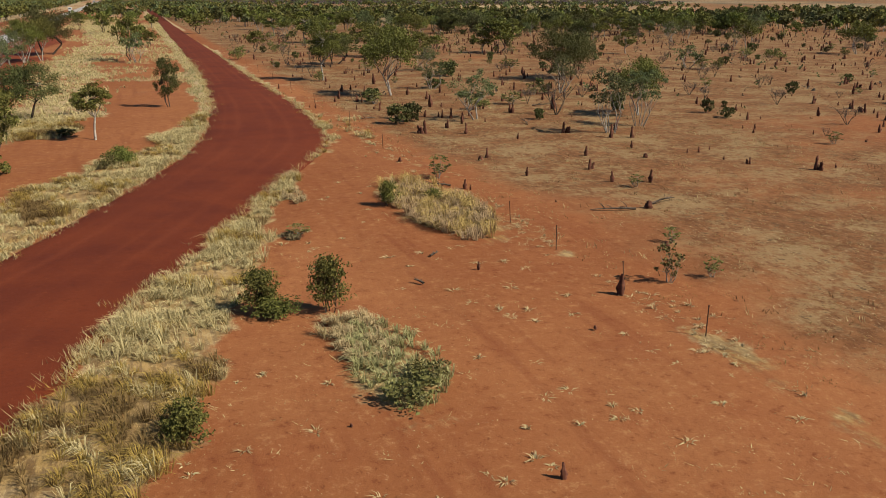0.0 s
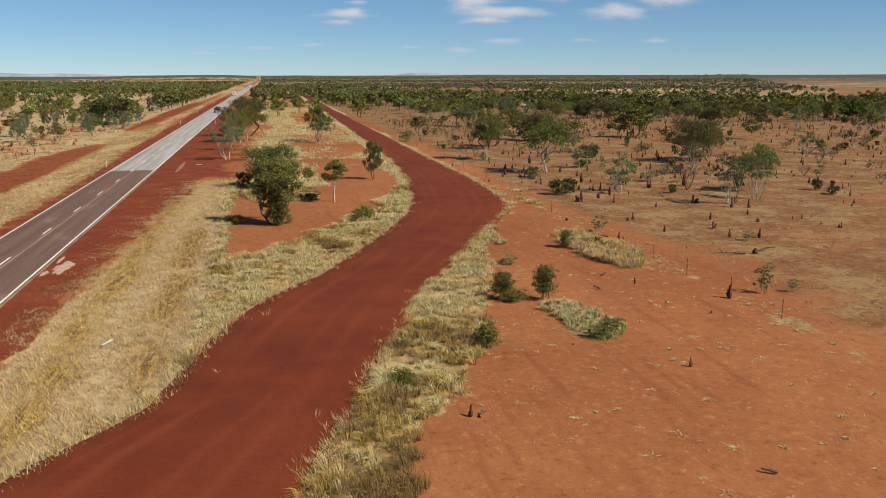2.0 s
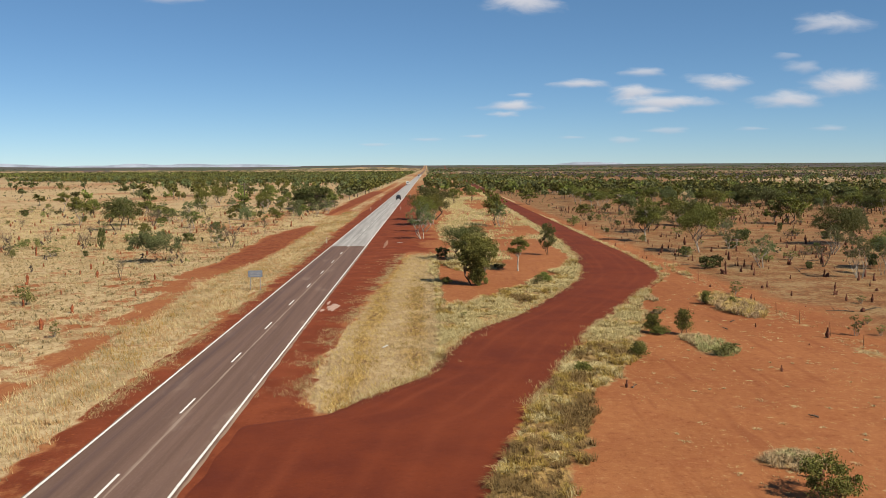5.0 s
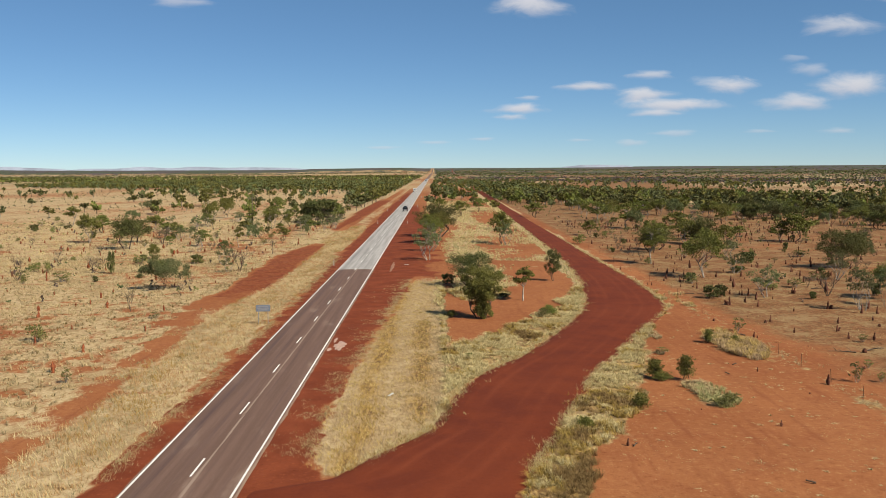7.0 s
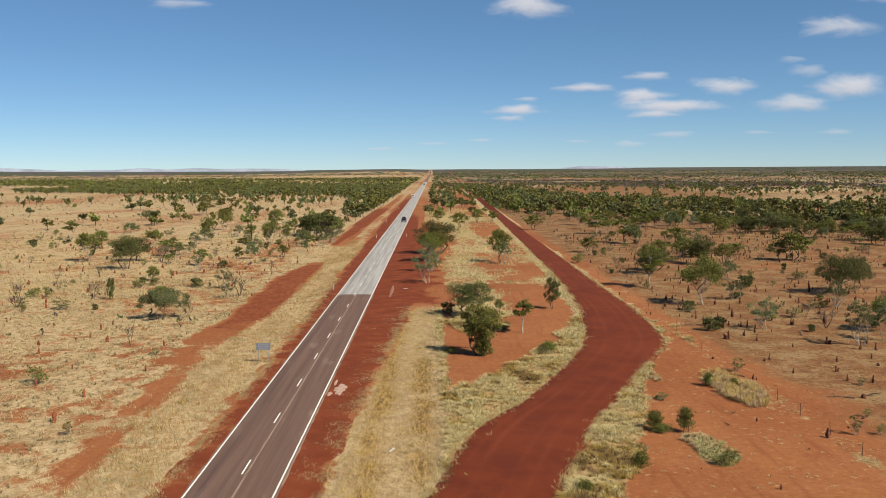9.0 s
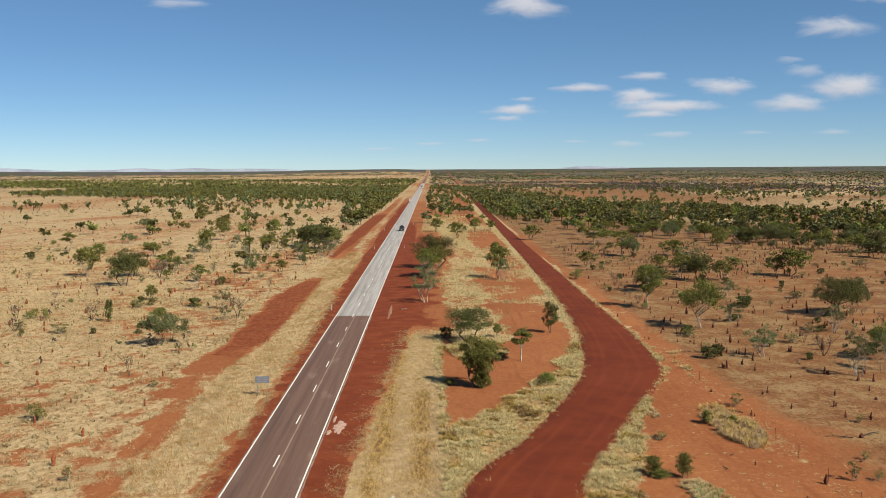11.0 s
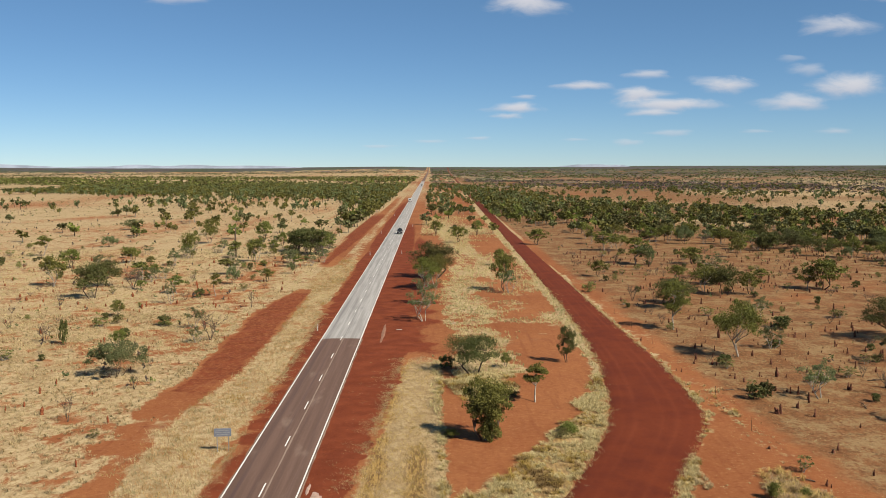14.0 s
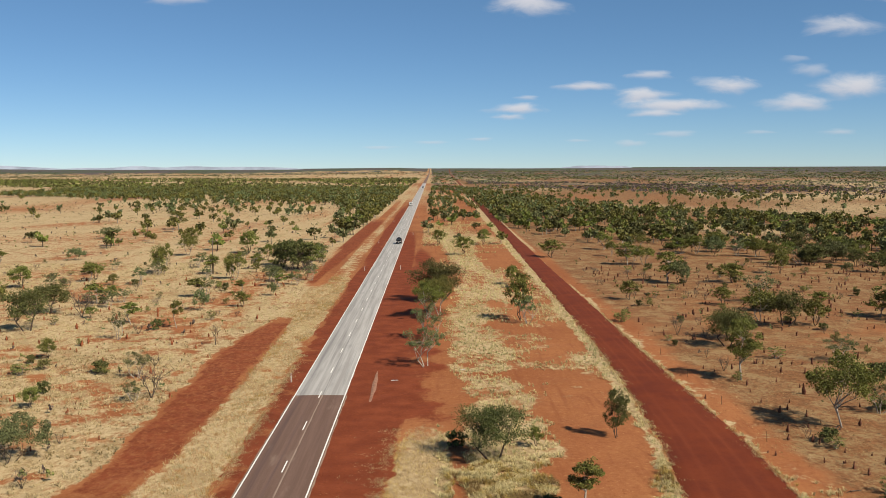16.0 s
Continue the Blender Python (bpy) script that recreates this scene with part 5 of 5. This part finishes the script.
    inside = r.uniform(0, 1, n) < 0.5
    x = np.where(inside, slip_edge(y) + into, outer(y) - into * 0.8)
    ok = (value_noise(x, y, 2.4, 198) + r.uniform(-0.5, 0.5, n) > -0.2) & ((y > -2) | ~inside)
    x, y = x[ok], y[ok]
    tone = r.uniform(0, 1, len(x))
    for sel, mat in ((tone < 0.75, STRAW), (tone >= 0.75, GOLDEN)):
        V, F = blades(x[sel], y[sel], 0.08 + 0.2 * r.uniform(0, 1, sel.sum()), 7, 0.013, 1.1, 199, False, 0.14, 0.13)
        grass_mesh("edge_grass", V, F, mat, "ragged straw tufts creeping onto the gravel road")
    r = np.random.default_rng(179)
    n = 12000
    x, y = r.uniform(43.6, 190, n), r.uniform(8, 200, n)
    ok = in_view(x, y, 6) & (value_noise(x, y, 6, 180) + r.uniform(-0.5, 0.5, n) > 0.05)
    x, y = x[ok], y[ok]
    dark = r.uniform(0, 1, len(x)) < 0.7
    for sel, mat in ((dark, BROWN_GRASS), (~dark, STRAW)):
        V, F = blades(x[sel], y[sel], 0.06 + 0.18 * r.uniform(0, 1, sel.sum()), 7, 0.018, 1.0, 181, False, 0.2)
        grass_mesh("scrub_grass", V, F, mat, "thin dry grass between the termite mounds")
    n = 9000
    x, y = r.uniform(44, 74, n), r.uniform(6, 88, n)
    ok = value_noise(x, y, 2.6, 183) + r.uniform(-0.6, 0.6, n) > 0.0
    x, y = x[ok], y[ok]
    dark = r.uniform(0, 1, len(x)) < 0.55
    for sel, mat in ((dark, BROWN_GRASS), (~dark, STRAW)):
        V, F = blades(x[sel], y[sel], 0.03 + 0.10 * r.uniform(0, 1, sel.sum()) ** 2, 6, 0.016, 1.8, 184, False, 0.14)
        grass_mesh("ground_litter", V, F, mat, "dead leaf and twig litter between the mounds")
    # grass islands on the bare ground
    for cx, cy, rx, ry, n, hh, mat in ((41.3, 33.0, 2.0, 6.4, 150, 0.8, YELLOW), (41.2, 32.0, 1.9, 5.8, 120, 0.82, STRAW), (33.5, 13.8, 1.2, 3.0, 90, 0.5, GREENISH), (32.9, 16.2, 1.0, 2.0, 60, 0.5, STRAW), (29.0, -10.9, 1.25, 1.1, 55, 0.55, STRAW), (29.3, -10.6, 0.9, 0.9, 25, 0.5, GREENISH), (34.6, 37.0, 0.6, 1.6, 24, 0.5, STRAW), (33.3, 29.0, 0.4, 0.6, 12, 0.4, GREENISH)):
        a, q = r.uniform(0, 6.283, n), np.sqrt(r.uniform(0, 1, n))
        V, F = tussocks(cx + rx * q * np.cos(a) * 1.1, cy + ry * q * np.sin(a) * 1.1, hh * r.uniform(0.6, 1.0, n), hh * r.uniform(0.5, 0.85, n), 32, 0.010, 182 + int(cx))
        grass_mesh("grass_clump", V, F, mat, "clump of tall dry grass on bare red ground")
    n = 420
    y = r.uniform(8, 62, n)
    x = 43.6 + r.normal(0, 0.55, n)
    ok = value_noise(x, y, 3.0, 186) + r.uniform(-0.5, 0.5, n) > -0.1
    V, F = tussocks(x[ok], y[ok], 0.05 + 0.16 * r.uniform(0, 1, ok.sum()) ** 2, 0.16 + 0.22 * r.uniform(0, 1, ok.sum()), 14, 0.011, 187)
    grass_mesh("fence_grass", V, F, STRAW, "dry straw caught along the old fence line")
    # straw litter lying on the bare red ground
    n = 6000
    x, y = r.uniform(24, 46, n), r.uniform(-34, 60, n)
    ok = (x > outer(y) + 2.5) & (value_noise(x, y, 5, 190) + r.uniform(-0.6, 0.6, n) > 0.1)
    x, y = x[ok], y[ok]
    V, F = blades(x, y, 0.035 + 0.06 * r.uniform(0, 1, len(x)) ** 3, 4, 0.018, 3.6, 191, False, 0.10)
    grass_mesh("straw_litter", V, F, STRAW, "scattered broken straw lying on red ground")
    x, y = r.uniform(25, 43, 260), r.uniform(-32, 50, 260)
    ok = x > outer(y) + 3.5
    V, F = tussocks(x[ok], y[ok], 0.05 + 0.09 * r.uniform(0, 1, ok.sum()), 0.15 + 0.25 * r.uniform(0, 1, ok.sum()), 16, 0.016, 192)
    grass_mesh("straw_wisps", V, F, STRAW, "flattened dead straw wisps on red ground")


plant_grass()


# ---- stones and spills ----
def spill(x, y, rx, ry, seed, mat=PALE_EARTH, label="pale spill of cement on the red shoulder"):
    bm = bmesh.new()
    r = random.Random(seed)
    ring = []
    n = 22
    top = bm.verts.new((0, 0, 0.05))
    for i in range(n):
        a = 2 * math.pi * i / n
        k = 1 + 0.25 * r.uniform(-1, 1)
        ring.append(bm.verts.new((rx * k * math.cos(a), ry * k * math.sin(a), -0.02)))
    for i in range(n):
        bm.faces.new((top, ring[i], ring[(i + 1) % n]))
    me = bpy.data.meshes.new("pale_spill")
    bm.to_mesh(me)
    bm.free()
    me.materials.append(mat)
    ob = smooth_shade(new("pale_spill", me))
    ob.location = (x, y, -0.03)
    tagged(ob, label, "spill", kind="structure")


spill(4.2, 33.5, 0.55, 2.0, 1)
spill(3.4, 31.8, 0.22, 0.7, 2)
spill(3.5, 36.2, 0.14, 1.2, 3)
spill(5.9, 101.5, 0.32, 6.5, 4, STRIP_EARTH, "worn paler strip on the red shoulder")


# ---- roadside furniture ----
def highway_sign(x, y):
    root = new("road_sign")
    root.location = (x, y, -0.05)
    panel = part("panel", bm_box((1.5, 0.04, 0.72), (0, 0, 1.72), 0.012), SIGN_BLUE, root, "weathered blue-grey sign panel")
    for s in (-0.5, 0.5):
        part("post", bm_rod((s, 0.05, -0.3), (s, 0.05, 2.1), 0.035, 0.035), GALV, root)
    for z in (1.5, 2.0):
        part("rail", bm_box((1.4, 0.03, 0.05), (0, 0.04, z)), GALV, root)
    for z, w in ((1.9, 1.1), (1.72, 1.3), (1.54, 1.0)):
        part("text_bar", bm_box((w, 0.006, 0.085), (0, -0.024, z)), GALV, panel)
    root.rotation_euler = (0, 0, radians(4))
    tagged(root, "blue-grey road sign on two steel posts in the grass", "road sign")


highway_sign(-5.3, 45.6)


def guide_posts():
    root = new("guide_post")
    part("post", bm_box((0.11, 0.035, 1.15), (0, 0, 0.5), 0.01), WHITE_PLASTIC, root)
    part("reflector", bm_box((0.07, 0.01, 0.16), (0, -0.023, 0.9), 0.004), RED_REFLECT, root, "small red reflector")
    tagged(root, "white plastic guide post on the highway shoulder", "guide post", "guide posts")
    places = [(-4.3, 103.5), (4.7, 223), (-4.2, 220), (-5.6, 303), (5.4, 340), (-5.4, 420), (5.4, 460), (5.2, -20)]
    root.location = (places[0][0], places[0][1], -0.06)
    for px, py in places[1:]:
        copy_thing(root, pose(px, py, -0.06))


guide_posts()


def power_pole(x, y):
    root = new("power_pole")
    root.location = (x, y, -0.1)
    part("pole", bm_rod((0, 0, -0.5), (0, 0, 8.6), 0.19, 0.12, 10), TIMBER, root, smooth_it=True)
    arm = part("crossarm", bm_box((2.2, 0.12, 0.14), (0, -0.1, 8.1), 0.02), TIMBER, root)
    for s in (-0.95, 0.0, 0.95):
        part("insulator", bm_rod((s, -0.1, 8.17), (s, -0.1, 8.4), 0.05, 0.035), WHITE_PLASTIC, arm)
    part("brace", bm_rod((0, -0.1, 7.4), (0.7, -0.1, 8.05), 0.025, 0.025), RUSTY, root)
    tagged(root, "dark timber power pole with a crossarm on the plain", "power pole")


power_pole(-41.0, 215)


def fence():
    root = new("fence_post")
    part("stake", bm_rod((0, 0, -0.3), (0.03, 0, 0.95), 0.02, 0.018, 6), RUSTY, root)
    part("cap", bm_rod((0.03, 0, 0.93), (0.032, 0, 0.98), 0.028, 0.02, 6), RUSTY, root)
    tagged(root, "thin rusty steel fence stake leaning in the soil", "fence post", "fence posts")
    ys = [12.7, 17.8, 23.4, 28.3, 39.5, 50.8, 64.0, 78.9, 92, 105, 118, 131, 144]
    root.location = (43.5, ys[0], -0.05)
    for k, v in enumerate(ys[1:]):
        copy_thing(root, pose(43.5 + (0.8 if v > 60 else 0), v, -0.05, (k * 37) % 9 - 4, (k * 53) % 9 - 4, k * 40))


fence()


def fallen_branch(x, y, length, turn, seed):
    r = np.random.default_rng(seed)
    root = new("fallen_branch")
    p, (v, f) = limb((0, 0, 0.03), (length, 0, 0.08), 0.06, 0.02, r, 0.15, 7)
    mesh_object("bough", v, f, TIMBER).parent = root
    for k in range(7):
        s = p[r.integers(1, 6)]
        e = s + np.array([r.uniform(0.1, 0.5), r.uniform(-0.6, 0.6), r.uniform(0.0, 0.35)]) * length * 0.5
        v, f = limb(s, e, 0.025, 0.008, r, 0.2, 4)[1]
        mesh_object("twig", v, f, TIMBER).parent = root
    root.matrix_basis = pose(x, y, -0.06, 0, 0, turn)
    tagged(root, "dead fallen branch lying on the litter", "branch", "fallen branches")


for k, (bx, by, bl, bt) in enumerate(((50.5, 28.5, 2.4, 170), (51.8, 29.2, 2.0, 20), (43.6, 37.0, 1.6, 150), (38.0, 24.0, 0.5, 30), (36.6, 20.6, 0.5, 120), (33.0, -4.0, 0.5, 150), (58, 58, 2.2, 75), (64, 70, 2.6, 10), (47, 66, 1.5, 200), (24.9, 2.4, 0.5, 60))):
    fallen_branch(bx, by, bl, bt, 200 + k)


def litter_board(x, y, turn):
    ob = part("board", bm_box((0.9, 0.16, 0.04), (0, 0, 0.02), 0.008), WHITE_PLASTIC, None)
    ob.matrix_basis = pose(x, y, -0.04, 0, 0, turn)
    tagged(ob, "pale broken board lying on the red shoulder", "litter")


litter_board(8.2, 104.0, 8)
litter_board(16.6, 109.5, 30)
litter_board(9.9, 15.0, 70)


# ---- vehicles ----
def wheel(parent, x, y, radius, width):
    bm = bmesh.new()
    bmesh.ops.create_cone(bm, cap_ends=True, segments=20, radius1=radius, radius2=radius, depth=width, matrix=Matrix.Translation((x, y, radius)) @ Matrix.Rotation(radians(90), 4, "Y"))
    bmesh.ops.bevel(bm, geom=[e for e in bm.edges if len(e.link_faces) == 2 and any(len(f.verts) > 4 for f in e.link_faces)], offset=0.04, segments=2, affect="EDGES")
    w = part("wheel", bm, RUBBER, parent)
    bm = bmesh.new()
    bmesh.ops.create_cone(bm, cap_ends=True, segments=16, radius1=radius * 0.6, radius2=radius * 0.55, depth=width + 0.02, matrix=Matrix.Translation((x, y, radius)) @ Matrix.Rotation(radians(90), 4, "Y"))
    part("rim", bm, GALV, w)


def profile_body(points, width, taper, bevel):
    """A side outline (y, z) pulled out to a width; the top is narrower by taper."""
    bm = bmesh.new()
    top = max(p[1] for p in points)
    low = min(p[1] for p in points)
    sides = []
    for s in (-1, 1):
        sides.append([bm.verts.new((s * (width / 2 - taper * (z - low) / (top - low)), y, z)) for y, z in points])
    n = len(points)
    bm.faces.new(sides[0])
    bm.faces.new(list(reversed(sides[1])))
    for i in range(n):
        bm.faces.new((sides[0][i], sides[1][i], sides[1][(i + 1) % n], sides[0][(i + 1) % n]))
    bmesh.ops.recalc_face_normals(bm, faces=bm.faces[:])
    bmesh.ops.bevel(bm, geom=bm.edges[:], offset=bevel, segments=2, affect="EDGES")
    return bm


def four_wheel_drive(x, y, paint, label, facing):
    """The nose points along -y before turning."""
    root = new("four_wheel_drive")
    body = part("body", profile_body([(-2.35, 0.45), (2.3, 0.45), (2.35, 0.75), (2.3, 1.1), (-0.95, 1.12), (-2.2, 1.02), (-2.4, 0.75)], 1.9, 0.05, 0.06), paint, root, smooth_it=False)
    cabin = part("cabin", profile_body([(-1.05, 1.1), (2.25, 1.1), (2.1, 1.72), (1.8, 1.8), (-0.2, 1.8), (-0.45, 1.72)], 1.78, 0.16, 0.06), paint, root)
    part("windscreen", bm_box((1.42, 0.03, 0.68), (0, -0.80, 1.42), 0.01, Matrix.Rotation(radians(-43), 4, "X")), GLASS_DARK, cabin)
    part("rear_window", bm_box((1.35, 0.03, 0.45), (0, 2.24, 1.44), 0.01, Matrix.Rotation(radians(13), 4, "X")), GLASS_DARK, cabin)
    for s in (-1, 1):
        for yy, ll in ((0.15, 0.95), (1.2, 0.95), (1.9, 0.3)):
            part("side_window", bm_box((0.03, ll, 0.42), (s * 0.84, yy, 1.45), 0.01, Matrix.Rotation(radians(-9 * s), 4, "Y")), GLASS_DARK, cabin)
        part("mirror", bm_box((0.22, 0.1, 0.18), (s * 1.03, -0.55, 1.2), 0.03), paint, root)
        part("headlight", bm_box((0.36, 0.08, 0.18), (s * 0.68, -2.36, 0.88), 0.03), LAMP_GLASS, body)
        part("roof_rail", bm_rod((s * 0.62, 0.0, 1.86), (s * 0.62, 1.9, 1.86), 0.025, 0.025), RUBBER, cabin)
        for yy in (-1.45, 1.45):
            wheel(root, s * 0.82, yy, 0.39, 0.26)
    part("grille", bm_box((0.9, 0.06, 0.22), (0, -2.38, 0.86), 0.02), CHROME, body)
    part("bumper", bm_box((1.85, 0.22, 0.26), (0, -2.38, 0.56), 0.05), paint, body)
    part("bull_bar", bm_rod((-0.7, -2.58, 0.95), (0.7, -2.58, 0.95), 0.035, 0.035), RUBBER, root)
    part("number_plate", bm_box((0.37, 0.02, 0.11), (0, -2.5, 0.55)), WHITE_PLASTIC, body)
    part("roof_box", bm_box((0.85, 1.3, 0.22), (0, 0.9, 1.95), 0.05), RUBBER, root)
    root.matrix_basis = pose(x, y, 0.055, 0, 0, facing)
    tagged(root, label, "car")
    return root


four_wheel_drive(1.45, 300, CAR_BLACK, "black four-wheel drive with roof box on the highway", 0)
four_wheel_drive(-1.7, 607, CAR_WHITE, "white four-wheel drive towing a caravan along the highway", 180)


def caravan(x, y):
    root = new("caravan")
    body = part("body", profile_body([(-2.6, 0.5), (2.4, 0.5), (2.6, 1.4), (2.3, 2.6), (-2.4, 2.65), (-2.6, 2.3)], 2.35, 0.05, 0.1), CAR_WHITE, root)
    part("rear_window", bm_box((1.4, 0.03, 0.6), (0, -2.62, 1.8), 0.02), GLASS_DARK, body)
    for s in (-1, 1):
        part("side_window", bm_box((0.03, 0.9, 0.55), (s * 1.17, 0.6, 1.75), 0.01), GLASS_DARK, body)
        part("tail_lamp", bm_box((0.16, 0.04, 0.3), (s * 0.95, -2.62, 0.9), 0.01), RED_REFLECT, body)
        wheel(root, s * 1.0, 0.0, 0.35, 0.22)
    part("drawbar", bm_rod((0, 2.3, 0.5), (0, 3.6, 0.5), 0.06, 0.05), GALV, root)
    root.matrix_basis = pose(x, y, 0.055)
    tagged(root, "white caravan on the pale highway behind a car", "caravan")


caravan(-1.7, 601)


def road_train(x, y):
    root = new("truck")
    cab = part("cab", profile_body([(-1.3, 0.6), (1.3, 0.6), (1.3, 2.9), (-0.9, 2.9), (-1.3, 1.8)], 2.45, 0.06, 0.08), CAR_WHITE, root)
    part("windscreen", bm_box((2.0, 0.03, 0.9), (0, -1.18, 2.3), 0.02, Matrix.Rotation(radians(-20), 4, "X")), GLASS_DARK, cab)
    part("bumper", bm_box((2.4, 0.3, 0.5), (0, -1.4, 0.6), 0.06), CHROME, cab)
    part("trailer", bm_box((2.5, 12.0, 2.7), (0, 8.2, 2.4), 0.04), GALV, root, "grey box trailer")
    for yy in (-0.6, 2.6, 3.8, 11.5, 12.7):
        for s in (-1, 1):
            wheel(root, s * 1.05, yy, 0.5, 0.3)
    root.matrix_basis = pose(x, y, 0.055)
    tagged(root, "white truck with grey trailer far along the highway", "truck")


road_train(1.7, 1060)


# ---- horizon and sky ----
def ridge(x0, x1, y, top, seed, mat, label):
    xs = np.linspace(x0, x1, 90)
    t = (xs - x0) / (x1 - x0)
    hgt = top * np.sin(np.pi * t) ** 0.6 * (0.75 + 0.25 * value_noise(xs, xs * 0, (x1 - x0) / 9, seed)) + 18
    rows_ = [(0, -40, -20), (hgt, 0, 0), (hgt * 0.3, 120, 0)]
    V = np.concatenate([np.stack([xs, np.full(90, y + b), np.zeros(90) + a + c], 1) for a, b, c in rows_])
    F = []
    for q in range(2):
        a = np.arange(89) + q * 90
        F.append(np.stack([a, a + 1, a + 91, a + 90], 1))
    tagged(mesh_object("hazed_distant_hill", V, np.concatenate(F), mat), label, "hill", kind="structure")


# aerial haze is painted into the hills as a pale blue base colour
HAZED_HILL = plain("hazed_distant_hill", (0.22, 0.25, 0.31), 0.95, 0, 0.2, 0.01)
ridge(-2900, -1850, 4700, 32, 5, HAZED_HILL, "low hills far off on the horizon with haze blue painted in")
ridge(-2000, -650, 4700, 26, 6, HAZED_HILL, "low hills far off on the horizon with haze blue painted in")
ridge(680, 1080, 4700, 24, 7, HAZED_HILL, "low single hill far off on the horizon with haze blue painted in")


def cloud_material():
    m = bpy.data.materials.new("cloud")
    m.use_nodes = True
    nt = m.node_tree
    nt.nodes.remove(nt.nodes["Principled BSDF"])
    glow = node(nt, "ShaderNodeEmission", Color=(0.70, 0.71, 0.76, 1), Strength=0.585)
    clear = nt.nodes.new("ShaderNodeBsdfTransparent")
    join_ = nt.nodes.new("ShaderNodeMixShader")
    s = attribute(nt, "soft")
    n = noise_tex(nt, place(nt, (1, 1, 2.6)), 0.006, 7, 0.6, 0.5)
    # clouds glow unlit; greyer base and brighter top are shading painted by height
    nt.links.new(mix(nt, smooth(nt, attribute(nt, "top"), 0.15, 0.75), (0.56, 0.58, 0.66), (0.74, 0.745, 0.78)), glow.inputs["Color"])
    f = maths(nt, "ADD", s, maths(nt, "MULTIPLY", maths(nt, "SUBTRACT", n, 0.5), 0.95))
    f = maths(nt, "MULTIPLY", smooth(nt, f, 0.12, 0.95), attribute(nt, "thin"))
    nt.links.new(f, join_.inputs[0])
    nt.links.new(clear.outputs[0], join_.inputs[1])
    nt.links.new(glow.outputs[0], join_.inputs[2])
    nt.links.new(join_.outputs[0], nt.nodes["Material Output"].inputs["Surface"])
    return m


CLOUD = cloud_material()


def cloud(px, py, w, h, thin, seed):
    """px, py: bearing and height over the horizon in degrees; w, h in degrees."""
    r = np.random.default_rng(seed)
    far = 4600.0
    cx, cz = 13 + far * math.tan(radians(px)), 25 + far * math.tan(radians(py))
    rx, rz = far * math.tan(radians(w / 2)) * 1.35, far * math.tan(radians(h / 2)) * 1.7
    rings, sides = 7, 40
    t = np.linspace(0, 1, rings)
    a = np.linspace(0, 2 * math.pi, sides, endpoint=False)
    edge = 1 + 0.10 * np.sin(3 * a + r.uniform(0, 6)) + 0.08 * np.sin(5 * a + r.uniform(0, 6))
    X = cx + rx * t[:, None] * edge * np.cos(a)
    Z = cz + rz * t[:, None] * edge * np.sin(a) * np.where(np.sin(a) < 0, 0.85, 1.0)
    Y = far - 49 + 60 * t[:, None] ** 2 + 0 * X
    v = np.stack([X, Y, Z], -1).reshape(-1, 3)
    i, j = np.meshgrid(np.arange(rings - 1), np.arange(sides), indexing="ij")
    k = (j + 1) % sides
    f = np.stack([i * sides + j, i * sides + k, (i + 1) * sides + k, (i + 1) * sides + j], -1).reshape(-1, 4)
    ob = mesh_object("cloud", v, f, CLOUD)
    smooth_shade(ob)
    put_float(ob, "soft", np.repeat(1 - t, sides))
    put_float(ob, "thin", np.full(len(v), thin))
    put_float(ob, "top", (v[:, 2] - cz) / (2 * rz) + 0.5)
    ob.visible_shadow = False
    tagged(ob, "small flat-based white cloud low in the sky", "cloud", "clouds", "structure")


CLOUDS = (
    (6.1, 10.3, 4.8, 1.7, 0.95), (24.3, 8.8, 5.0, 1.2, 0.75), (27.2, 10.7, 4.4, 0.8, 0.8), (-15.7, 10.4, 3.9, 0.5, 0.5), (9.8, 5.1, 3.7, 0.5, 0.9),
    (13.6, 5.8, 3.0, 0.5, 0.7), (18.3, 5.1, 4.0, 1.0, 0.95), (25.2, 5.1, 5.4, 1.5, 0.95), (22.9, 6.1, 2.8, 0.8, 0.45), (13.2, 4.55, 3.6, 0.8, 0.9), (22.1, 4.0, 4.4, 1.0, 0.85),
    (14.9, 3.9, 7.0, 0.8, 0.95), (13.9, 3.4, 3.4, 0.45, 0.8), (5.4, 3.7, 3.7, 0.65, 0.9), (4.9, 3.2, 2.2, 0.4, 0.7), (6.0, 4.4, 1.6, 0.3, 0.5),
    (-3.4, 1.3, 2.4, 0.22, 0.35), (0.1, 1.6, 2.4, 0.25, 0.4), (3.0, 1.8, 1.6, 0.22, 0.45), (12.5, 1.5, 1.9, 0.4, 0.4), (15.2, 2.1, 3.0, 0.4, 0.4),
    (24.5, 2.2, 2.4, 0.35, 0.45), (20.1, 2.2, 2.2, 0.25, 0.35), (9.2, 1.7, 1.8, 0.2, 0.35), (22.0, 6.8, 2.0, 0.4, 0.3),
)
for k, (a, b, c, d, e) in enumerate(CLOUDS):
    cloud(a, b, c, d, e, 300 + k)
